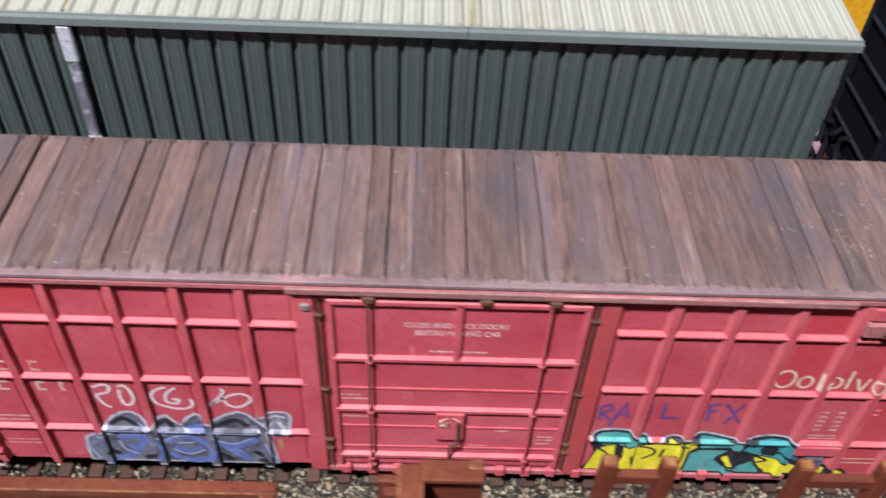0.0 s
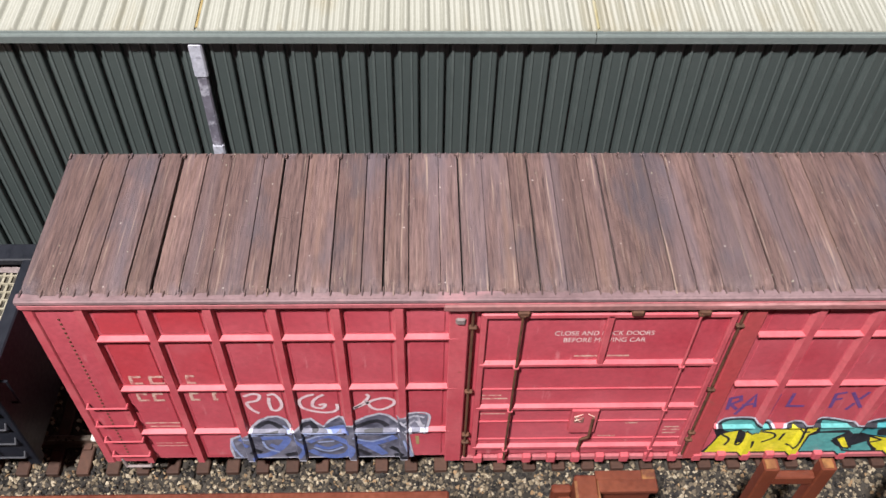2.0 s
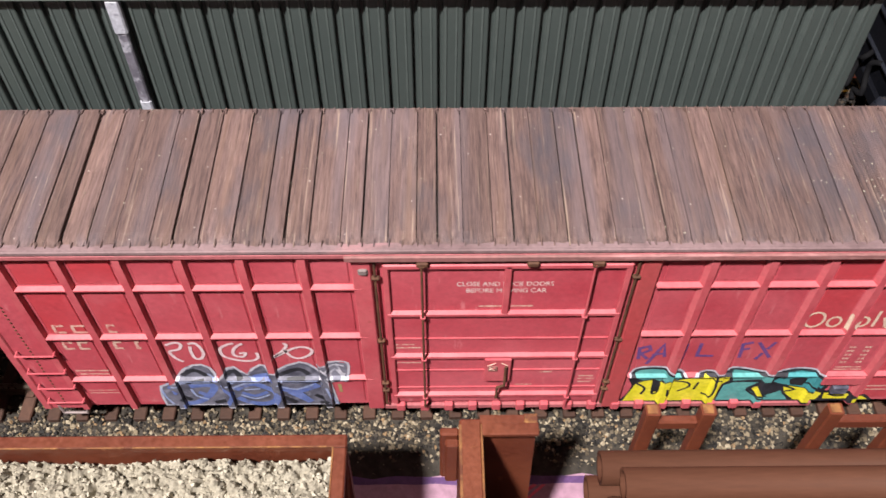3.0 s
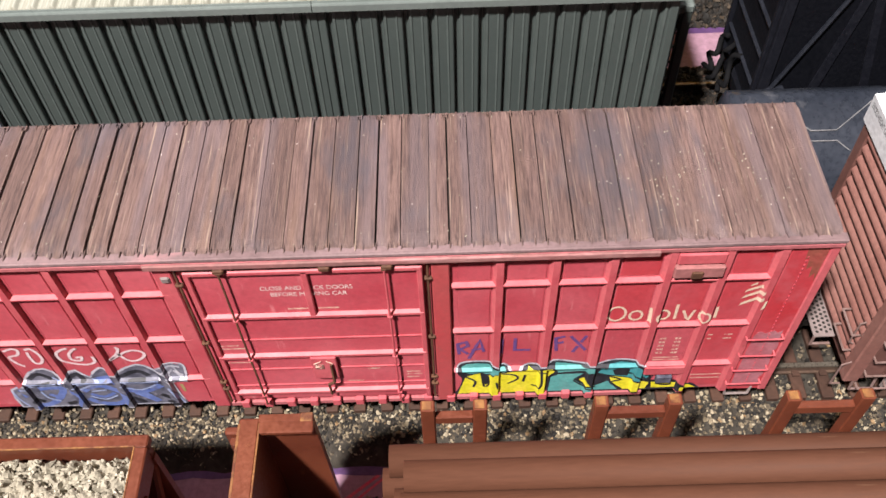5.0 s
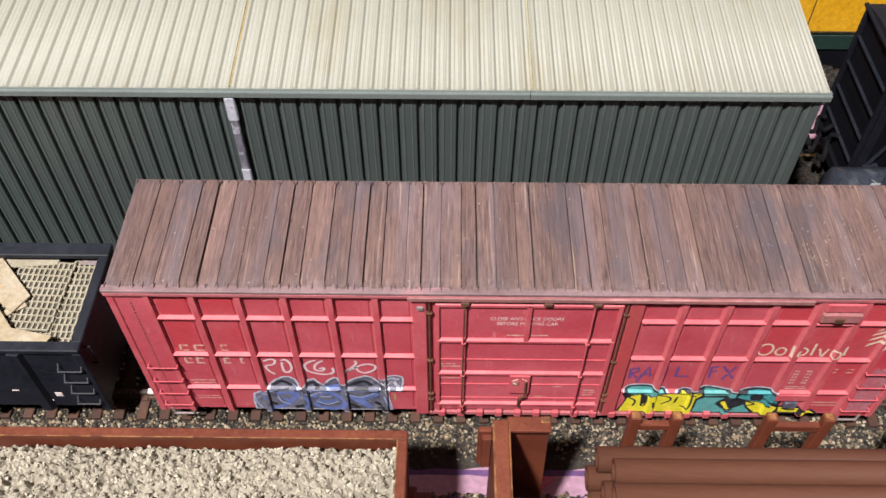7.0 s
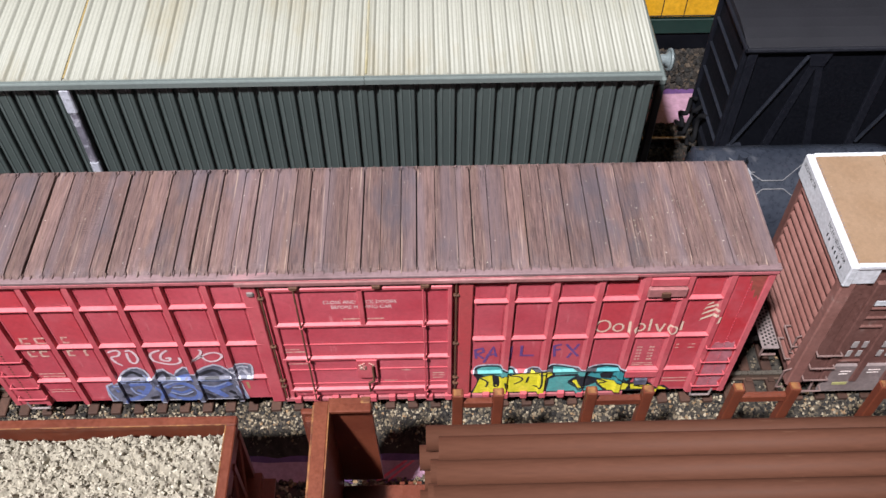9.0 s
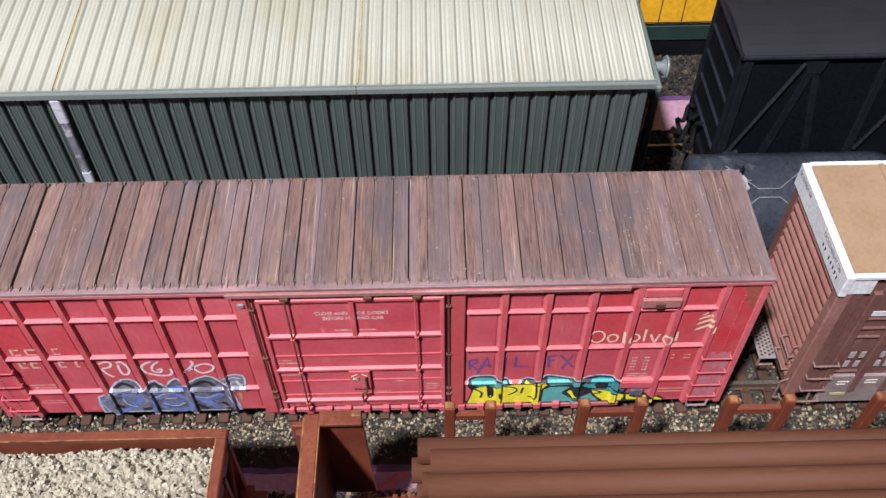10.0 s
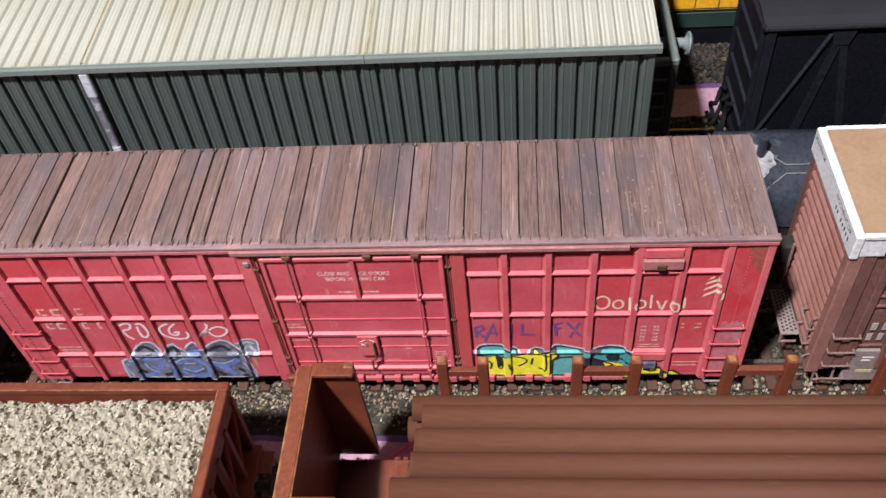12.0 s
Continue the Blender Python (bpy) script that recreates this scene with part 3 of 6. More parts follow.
def shrink(pts, d):
    """The outline drawn in by d on all sides."""
    n, out = len(pts), []
    area = sum(pts[i][0] * pts[(i + 1) % n][1] - pts[(i + 1) % n][0] * pts[i][1] for i in range(n))
    s = 1 if area > 0 else -1
    for i in range(n):
        a, b, c = Vector(pts[i - 1]), Vector(pts[i]), Vector(pts[(i + 1) % n])
        u, v = (b - a).normalized(), (c - b).normalized()
        m = Vector((-(u.y + v.y), u.x + v.x))
        m = m.normalized() if m.length > 1e-6 else Vector((-u.y, u.x))
        out.append(tuple(b + m * d * s))
    return out


def lettering(name, text, x, y, z, height, mat, parent, width=None, turn=None, label=""):
    """Words cut from the built-in font; x, z is the lower left corner on a side that faces -y, unless turn says otherwise."""
    cu = bpy.data.curves.new(name, "FONT")
    cu.body, cu.size, cu.extrude, cu.fill_mode = text, 1.0, 0.0, "FRONT"
    ob = bpy.data.objects.new(name, cu)
    scene.collection.objects.link(ob)
    bpy.context.view_layer.update()
    me = bpy.data.meshes.new_from_object(ob.evaluated_get(bpy.context.evaluated_depsgraph_get()))
    bpy.data.objects.remove(ob)
    bpy.data.curves.remove(cu)
    bm = bmesh.new()
    bm.from_mesh(me)
    bpy.data.meshes.remove(me)
    w = max(v.co.x for v in bm.verts)
    h = 0.70
    k = height / h
    kx = (width / w) if width else k
    turn = turn or Matrix(((1, 0, 0), (0, 0, 0), (0, 1, 0)))
    for v in bm.verts:
        v.co = Vector((x, y, z)) + turn @ Vector((v.co.x * kx, v.co.y * k, 0))
    return part(name, bm, mat, parent, label)


def bogie(parent, x, y, r=5.2):
    """A truck with two wheelsets between its side frames."""
    z = RAIL_TOP + r
    for s in (-1, 1):
        bm = bmesh.new()
        yy = y + s * 10.5
        slab(bm, [(x - 14, z - 1.5), (x - 14, z + 1.5), (x - 6, z + 2.2), (x + 6, z + 2.2), (x + 14, z + 1.5), (x + 14, z - 1.5), (x + 6, z - 2.6), (x - 6, z - 2.6)], "y", yy - 0.7, yy + 0.7)
        part("side_frame", bm, UNDER, parent)
    part("bolster", box_bm(x - 2.5, x + 2.5, y - 11, y + 11, z - 1, z + 3.5), UNDER, parent)
    for d in (-10, 10):
        bm = bmesh.new()
        rod(bm, (x + d, y - 9.6, z), (x + d, y + 9.6, z), 1.0, 8)
        for s in (-1, 1):
            rod(bm, (x + d, y + s * 7.2, z), (x + d, y + s * 9.4, z), r, 20)
        part("wheelset", bm, UNDER, parent)


def coupler(parent, x, y, z, s):
    bm = box_bm(x, x + s * 5, y - 1.2, y + 1.2, z - 1.2, z + 1.2, bevel=0.2) if s > 0 else box_bm(x - 5, x, y - 1.2, y + 1.2, z - 1.2, z + 1.2, bevel=0.2)
    box(bm, x + s * 5.2 - 1.4, x + s * 5.2 + 1.4, y - 2.0, y + 2.0, z - 1.6, z + 1.6, bevel=0.4)
    part("coupler", bm, UNDER, parent)


def rung(x0, x1, z, out=1.1, y=0.3, r=0.19):
    return path_rod([(x0, y, z), (x0, y - out, z), (x1, y - out, z), (x1, y, z)], r)


def boxcar():
    c = thing("boxcar", (0, 17, RAIL_TOP), "faded red model boxcar with ribbed sides, brown plank roof and graffiti", "boxcar")
    part("body", box_bm(-91.8, 91.8, 0.98, CAR_W - 0.98, SILL, 56.4, bevel=0.25), RED, c, "faded red ribbed steel body")
    # ribs, their left flanks and upper slopes painted paler as the lit faces
    v = None
    for s in (-1, 1):
        for r in RX[s][1:]:
            if v is None:
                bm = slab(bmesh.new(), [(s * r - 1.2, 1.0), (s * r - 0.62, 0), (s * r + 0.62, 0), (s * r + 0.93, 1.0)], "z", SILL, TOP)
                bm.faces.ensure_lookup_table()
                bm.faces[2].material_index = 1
                v, vx = part("upright_rib", bm, [FADED, PALE_LIT_PINK], c), s * r
            else:
                twin(v, s * r - vx)
    hs = {}
    for s in (-1, 1):
        for a, b in zip(RX[s], RX[s][1:]):
            for h in HZ:
                x0, x1 = sorted((s * a, s * b))
                if abs(x0) < 25:
                    x0 = x0 - 1.2
                if abs(x1) < 25:
                    x1 = x1 + 1.2
                key = round(x1 - x0, 1)
                if key not in hs:
                    bm = bmesh.new()
                    x0i, x1i = x0 + 0.5, x1 - 0.5
                    pr = [(1.0, h - 0.34), (0.02, h - 0.2), (0.02, h + 0.12), (1.0, h + 0.42)]
                    aa = [bm.verts.new((x0i + (0.1 if y < 0.5 else 0), y, z)) for y, z in pr]
                    bb = [bm.verts.new((x1i - (0.1 if y < 0.5 else 0), y, z)) for y, z in pr]
                    for i in range(4):
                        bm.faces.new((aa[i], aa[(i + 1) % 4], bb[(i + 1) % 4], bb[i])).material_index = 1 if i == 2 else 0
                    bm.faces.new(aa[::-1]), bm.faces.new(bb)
                    hs[key] = (part("cross_rib", bm, [FADED, PALE_LIT_PINK], c), x0, h)
                else:
                    o, ox, oh = hs[key]
                    twin(o, x0 - ox, 0, h - oh)
    # shallow plates in the cells
    ps = {}
    zs = [SILL + 0.4] + HZ + [TOP - 0.2]
    for s in (-1, 1):
        for a, b in zip(RX[s], RX[s][1:]):
            for z0, z1 in zip(zs, zs[1:]):
                x0, x1 = sorted((s * a, s * b))
                x0, x1, y0, y1 = x0 + 1.55, x1 - 1.55, z0 + 1.1, z1 - 1.1
                fresh = (s > 0 and (a in (54.2, 64.1) and z1 > 40 or a == 73.8)) or (s < 0 and a in (63.7, 73.7) and z1 > 32)
                key = (round(x1 - x0, 1), round(y1 - y0, 1), fresh)
                if key not in ps:
                    bm = bmesh.new()
                    box(bm, x0, x1, 0.82, 1.0, y0, y1, bevel=0.14)
                    ps[key] = (part("panel", bm, FRESH if fresh else RED, c), x0, y0)
                else:
                    o, ox, oz = ps[key]
                    twin(o, x0 - ox, 0, y0 - oz)
    # end posts, corner strips with rivets
    for s in (-1, 1):
        x0, x1 = sorted((s * 90.6, s * 92.3))
        part("corner_post", box_bm(x0, x1, 0.1, 2.4, SILL, TOP, bevel=0.2), FADED if s < 0 else PALE_LIT_PINK, c)
        x0, x1 = sorted((s * 84.2, s * 91.0))
        part("end_plate", box_bm(x0, x1, 0.4, 1.4, SILL, TOP, bevel=0.12), FRESH if s > 0 else RED, c)
        bm = bmesh.new()
        for i in range(38):
            z = 7 + i * 1.2
            box(bm, s * 87.4 - 0.14, s * 87.4 + 0.14, 0.27, 0.41, z - 0.2, z + 0.2)
        part("rivet_row", bm, RUST if s < 0 else RED, c)
        for k, z in enumerate((26.2, 20.0, 14.2, 8.6)):
            x0, x1 = sorted((s * 89.9, s * 82.9))
            part("ladder_rung", rung(x0, x1, z), FADED, c)
        x0, x1 = sorted((s * 89.2, s * 83.6))
        part("stirrup_step", path_rod([(x0, 0.5, SILL + 1), (x0 + 0.4, 0.2, 2.6), (x1 - 0.4, 0.2, 2.6), (x1, 0.5, SILL + 1)], 0.3), CAR_GREY, c, "grey wire stirrup step")
        part("door_post", box_bm(*sorted((s * 25.6, s * 22.4)), 0.05, 1.4, SILL - 0.6, 53.4, bevel=0.2), FADED if s < 0 else POST_RED, c)
        part("end_sill", box_bm(*sorted((s * 91.8, s * 93.2)), 6, 28, 4.5, 7.0, bevel=0.3), UNDER, c)
        coupler(c, s * 93.0, 17, 5.0, s)
        bogie(c, s * 66, 17)
    rnd = random.Random(6)
    film = [(84.4 + rnd.uniform(0, 0.3), 5.4 + 1.5 * i) for i in range(14)] + [(85.0 + 0.8 * i, 27.2 + rnd.uniform(-0.9, 0.6)) for i in range(7)] + [(90.5 - rnd.uniform(0, 0.8), 25.6 - 1.5 * i) for i in range(14)]
    stain = [(86.8, 53.9), (90.5, 53.9), (90.5, 44.0), (90.0, 46.5), (89.3, 45.2), (88.9, 48.6), (88.1, 47.8), (87.7, 51.2), (87.1, 50.6)]
    part("rust_stain", slab(bmesh.new(), stain, "y", 0.37, 0.41), STAIN, c, "brown rust stain under the eave corner")
    part("dirt_film", slab(bmesh.new(), film, "y", 0.37, 0.41), DIRT, c, "violet-grey dirt behind the rungs")
    # roof
    part("roof_base", box_bm(-91.6, 91.6, 0.95, CAR_W - 0.95, 56.38, 56.5), UNDER, c)
    part("eave_rail", box_bm(-92.6, 92.6, -0.3, 1.4, 54.5, 55.9, bevel=0.3), EAVE, c, "worn pink eave rail")
    part("eave_board", box_bm(-92.6, 92.6, -0.42, 1.4, 55.96, 56.9, bevel=0.18), LIP, c, "grey-mauve worn eave board")
    part("door_rail", box_bm(-26.5, 61.4, -0.85, -0.28, 54.3, 55.7, bevel=0.2), DOOR_RAIL, c, "brown-stained rail that the door slides on")
    part("eave_rail", box_bm(-92.6, 92.6, CAR_W - 1.4, CAR_W + 0.1, 54.0, 55.8, bevel=0.3), PLANK, c)
    part("roof_lip", box_bm(-92.4, 92.4, -0.1, 0.75, 56.88, 57.02, bevel=0.05), LIP, c, "grey-brown roof edge strip")
    part("roof_lip", box_bm(-92.0, 92.0, CAR_W - 0.7, CAR_W - 0.3, 55.8, 57.0, bevel=0.15), PLANK, c)
    seams = [-92.0, -85.8, -81.3, -75.8, -72.0, -67.5, -63.3, -57.6, -54.1, -49.8, -44.4, -39.5, -36.2, -32.1, -27.0, -23.7, -19.4, -14.8, -11.5, -7.2, -2.4, 0.9, 5.1, 9.6,
             13.1, 17.4, 22.4, 25.6, 29.5, 33.9, 37.7, 42.0, 46.8, 51.9, 55.7, 60.0, 64.4, 69.0, 73.3, 77.6, 82.2, 87.2, 92.0]
    strong = {-72.0, -54.1, -36.2, -23.7, -11.5, 0.9, 13.1, 25.6, 37.7, 46.8, 55.7, 73.3}
    rnd = random.Random(21)
    for a, b in zip(seams, seams[1:]):
        dz = rnd.uniform(-0.09, 0.09)
        g0 = 0.28 if a in strong else rnd.choice((0.05, 0.1, 0.16))
        bm = bmesh.new()
        x0, x1 = a + g0, b - 0.06
        tilt = rnd.uniform(-0.12, 0.36)
        y0, y1 = 0.55 + rnd.uniform(-0.15, 0.2), CAR_W - 0.75 + rnd.uniform(-0.04, 0.04)
        ends = [(y0, -0.42), (y0 + 1.3, -0.16), (y0 + 2.9, 0.0), (y1 - 1.4, 0.0), (y1, -0.12)]
        left = [bm.verts.new((x0, y, ROOF + dz - tilt + d)) for y, d in ends]
        right = [bm.verts.new((x1, y, ROOF + dz + tilt + d)) for y, d in ends]
        low = [bm.verts.new((x, y, 56.3)) for x, y in ((x0, y0), (x1, y0), (x1, y1), (x0, y1))]
        for i in range(4):
            bm.faces.new((left[i], right[i], right[i + 1], left[i + 1]))
        for q in ((low[0], low[1], right[0], left[0]), (low[2], low[3], left[4], right[4]), (low[3], low[2], low[1], low[0]), [low[1], low[2]] + right[::-1], [low[3], low[0]] + left):
            bm.faces.new(q)
        bmesh.ops.bevel(bm, geom=[e for e in bm.edges if all(w.co.z > 56.55 for w in e.verts) and abs(e.verts[0].co.x - e.verts[1].co.x) < 0.01], offset=0.42, segments=2, affect="EDGES")
        part("roof_plank", bm, PLANK, c)
        for x in (a + 0.25, (a + b) / 2 + rnd.uniform(-0.4, 0.4)):
            part("roof_cleat", box_bm(x - 0.13, x + 0.13, CAR_W - 1.9, CAR_W - 0.5, 56.8, ROOF + 0.06, bevel=0.08), PLANK, c)
            part("roof_cleat", box_bm(x - 0.12, x + 0.12, 0.35, 1.7 + rnd.uniform(-0.3, 0.5), 56.8, ROOF - 0.02, bevel=0.08), PLANK, c)
    # crumbs caught on the roof
    rnd = random.Random(44)
    places = [((rnd.uniform(-90, 90), rnd.uniform(1.5, 32.0), ROOF + 0.1 + rnd.uniform(0, 0.12)), rnd.uniform(0.08, 0.17)) for _ in range(170)]
    places += [((rnd.gauss(72, 13), rnd.gauss(14, 7), ROOF + 0.1 + rnd.uniform(0, 0.12)), rnd.uniform(0.09, 0.2)) for _ in range(130)]
    places = [p for p in places if abs(p[0][0]) < 91 and 1.4 < p[0][1] < 32]
    stones_mesh(places, rnd, "roof_crumbs", CRUMBS, "tiny pale crumbs lying on the plank roof", "crumbs", (0, 17, 56))
    # door
    d = part("door", box_bm(-20.5, 20.9, 0.35, 1.2, 6.0, 53.0, bevel=0.2), RED, c, "red sliding door with rusty lock rods")
    for z, hh in ((52.3, 0.5), (38.3, 0.45), (24.1, 0.47), (9.4, 0.5)):
        bm = slab(bmesh.new(), [(0.36, z - hh - 0.2), (-0.4, z - hh + 0.12), (-0.4, z + hh - 0.12), (0.36, z + hh + 0.22)], "x", -20.2, 20.6)
        part("door_rib", bm, FADED, d)
    for z in (29.9, 18.6, 12.0):
        part("door_seam", box_bm(-19.8, 20.2, 0.12, 0.37, z - 0.2, z + 0.2), FADED, d)
    part("door_rib", box_bm(-0.25, 0.95, -0.4, 0.4, 38.6, 52.4, bevel=0.15), FADED, d)
    for x in (-20.0, 20.4):
        part("door_edge", box_bm(x - 0.5, x + 0.5, -0.3, 0.4, 6.2, 52.8, bevel=0.15), FADED, d)
    for x in (-14.0, 14.4):
        r = part("lock_rod", rod(bmesh.new(), (x, -0.85, 5.8), (x, -0.85, 53.6), 0.22, 8), FADED if x > 0 else RUST, d, "rusty lock rod")
        for z in (53.2, 38.3, 24.1, 9.4):
            part("rod_bracket", box_bm(x - 0.5, x + 0.5, -1.1, 0.1, z - 0.3, z + 0.3, bevel=0.12), RUST if z > 50 else FADED, d)
    part("door_track", box_bm(-22.5, 23.5, -0.4, 0.6, 53.5, 54.3, bevel=0.2), RUST, c, "rust-stained door track")
    for x in (-13.9, 4.2, 14.9):
        part("door_roller", box_bm(x - 1.0, x + 1.0, -1.05, 0, 53.0, 54.2, bevel=0.25), RUST, c)
    for s in (-1, 1):
        part("frame_rod", rod(bmesh.new(), (s * 21.8, 0.1, 5.6), (s * 21.8, 0.1, 53.4), 0.25, 8), RUST, c, "rust-brown vertical rod at the door frame")
        for z in (49.0, 29.6, 14.2, 11.4):
            part("frame_bracket", box_bm(s * 21.8 - 0.65, s * 21.8 + 0.75, -0.35, 0.5, z - 0.3, z + 0.3, bevel=0.15), RUST, c)
    part("frame_bracket", box_bm(-24.6, -22.9, -0.35, 0.3, 50.0, 51.6, bevel=0.3), CAR_GREY, c, "pale worn bracket by the door")
    lock = part("lock_box", box_bm(-2.5, 2.6, -0.75, 0.4, 15.8, 23.9, bevel=0.2), FADED, d, "worn pink lock box with a rusty lever")
    part("lock_plate", box_bm(-1.8, 0.0, -0.9, -0.7, 19.8, 21.6, bevel=0.1), CAR_PINK, lock)
    for a, b in (((-1.9, 21.9), (-0.4, 22.9)), ((0.6, 22.9), (1.9, 21.9)), ((-1.6, 21.4), (-0.6, 20.2)), ((-0.5, 21.3), (-1.7, 20.6))):
        part("lock_scratch", path_rod([(a[0], -0.88, a[1]), (b[0], -0.88, b[1])], 0.13, 4), INK_WORN, lock)
    part("lever", path_rod([(1.5, -1.2, 22.0), (1.5, -1.4, 15.4), (0.2, -1.2, 14.2), (0.2, -0.9, 9.6)], 0.28), RUST, lock)
    # sill under the door with its tabs
    part("side_sill", box_bm(-25.5, 66, 0.5, 2.0, 2.6, 4.15, bevel=0.2), EAVE, c)
    tab = None
    for i in range(16):
        x = -19 + i * 4.9
        if tab is None:
            tab, tx = part("sill_tab", box_bm(x - 0.9, x + 0.9, -0.25, 0.9, 3.0, 5.4, bevel=0.2), FADED, c), x
        else:
            twin(tab, x - tx)
    # bracket and marks of the right-hand cells
    part("brake_bracket", box_bm(64.6, 73.4, -0.75, 1.0, 47.6, 50.6, bevel=0.2), DOOR_RAIL, c, "brown-stained bracket at the eave")
    part("bracket_cover", box_bm(64.8, 73.2, -0.3, 1.0, 51.0, 53.9, bevel=0.25), FADED, c)
    part("bracket_peg", box_bm(67.6, 69.6, -1.2, -0.7, 47.9, 49.7, bevel=0.15), RUST, c)
    part("bracket_cover", box_bm(65.0, 73.2, -0.15, 1.0, 12.2, 15.1, bevel=0.2), FADED, c)
    part("retainer_box", box_bm(68.0, 71.2, -0.25, 1.0, 8.8, 11.2, bevel=0.15), G_SLATE, c, "small dark box low on the side")
    # writing: a warning on the door, the rest as bars and shapes
    lettering("warning_line", "CLOSE AND LOCK DOORS", -8.2, 0.30, 46.2, 1.2, INK_WHITE, d, width=16.5, label="white stencilled warning")
    lettering("warning_line", "BEFORE MOVING CAR", -6.6, 0.30, 44.3, 1.2, INK_WHITE, d, width=13.8, label="white stencilled warning")
    bars = []
    for x, z, w, h in ((-4.2, 40.0, 4.0, 0.45), (1.4, 40.0, 3.8, 0.45), (-19.2, 27.6, 3.4, 0.45), (-19.2, 26.5, 4.6, 0.45), (-19.2, 21.2, 4.6, 0.4), (16.2, 15.8, 2.8, 0.4), (16.0, 14.8, 3.4, 0.4),
                       (16.2, 13.6, 2.6, 0.4), (3.8, 12.6, 3.4, 0.45), (8.4, 17.4, 2.4, 0.5)):
        bars.append([(x, z), (x + w, z), (x + w, z + h), (x, z + h)])
    bm = bmesh.new()
    for b in bars:
        bm.faces.new([bm.verts.new((x, 0.29, z)) for x, z in b])
    tagged(part("small_print", bm, INK_WORN, d, "small worn stencilled bars"), kind="stuff")
    # worn owner's mark and number of the left half, as bars
    out = []
    for x, z, w in ((-81.0, 31.7, 2.2), (-77.6, 31.7, 2.6), (-71.2, 31.8, 1.6), (-81.0, 26.1, 2.0), (-78.2, 26.1, 2.0), (-71.6, 26.2, 1.7), (-67.6, 26.2, 0.9)):
        out.append([(x, z), (x + w, z), (x + w, z + 0.6), (x, z + 0.6)])
        out.append([(x + 0.1, z + 2.1), (x + w, z + 2.1), (x + w, z + 2.7), (x + 0.1, z + 2.7)])
        out.append([(x, z + 0.61), (x + 0.6, z + 0.61), (x + 0.6, z + 2.09), (x, z + 2.09)])
    tagged(decal("worn_mark", out, INK_WORN, c, 0.07, "worn cream owner's mark in bars"), kind="stuff")
    out = [[(x, z), (x + w, z), (x + w, z + h), (x, z + h)] for x, z, w, h in ((-81.6, 18.2, 6.4, 0.45), (-81.0, 17.0, 5.6, 0.4), (-81.4, 9.6, 6.0, 0.3), (-81.4, 10.7, 6.0, 0.25))]
    for x in (66.4, 67.1, 69.4, 70.1):
        out += [[(x, 19.4 + i * 1.35), (x + 0.55, 19.4 + i * 1.35), (x + 0.55, 20.05 + i * 1.35), (x, 20.05 + i * 1.35)] for i in range(5)]
    out += [[(x, z), (x + w, z), (x + w, z + 0.4), (x, z + 0.4)] for x, z, w in ((75.6, 25.9, 0.9), (78.8, 25.9, 1.6), (78.8, 24.5, 1.6), (75.6, 24.5, 0.9), (66.2, 17.7, 5.0), (66.2, 16.8, 5.4), (75.2, 10.2, 6.4), (75.4, 8.8, 6.2))]
    tagged(decal("small_print", out, INK_WORN, c, 0.07, "small worn stencilled bars"), kind="stuff")
    # company sign: a worn row of cream shapes, then a striped badge
    shapes = []
    for x, w, z0, z1 in ((55.0, 3.4, 32.2, 36.9), (59.2, 2.4, 32.3, 35.4), (64.3, 2.4, 32.3, 35.3), (72.4, 1.9, 31.8, 34.9)):
        shapes.append(stroke([(x + w / 2 + w / 2 * math.cos(t), (z0 + z1) / 2 + (z1 - z0) / 2 * math.sin(t)) for t in [2 * math.pi * k / 12 for k in range(13)]], 0.5))
    for a, b in (((62.9, 36.4), (63.1, 31.9)), ((67.8, 37.2), (67.9, 32.2)), ((69.2, 35.1), (70.2, 32.2)), ((71.3, 35.1), (70.5, 31.6)), ((75.4, 36.0), (75.5, 32.3))):
        shapes.append(stroke([a, b], 0.55))
    for shape in shapes:
        decal("sign_shape", shape, INK_CREAM, c, 0.08, "worn cream shape of the company sign")
    out = []
    for x0, z0, x1, z1, h in ((79.0, 36.2, 83.0, 38.6, 1.1), (79.0, 38.5, 82.8, 40.6, 1.0), (79.1, 40.6, 82.2, 42.0, 0.9), (79.6, 42.4, 81.0, 43.0, 0.7)):
        out.append([(x0, z0), (x1, z1), (x1 - 0.1, z1 + h), (x0 + 0.5, z0 + h)])
    out += [[(83.1, 35.6), (83.4, 38.6), (84.8, 38.4), (86.2, 36.0), (85.2, 36.0), (84.4, 37.2)], [(86.2, 36.0), (86.6, 37.0), (87.7, 36.0)]]
    decal("badge_stripes", out, INK_CREAM, c, 0.08, "cream striped badge")
    # hand-drawn tags
    out = []
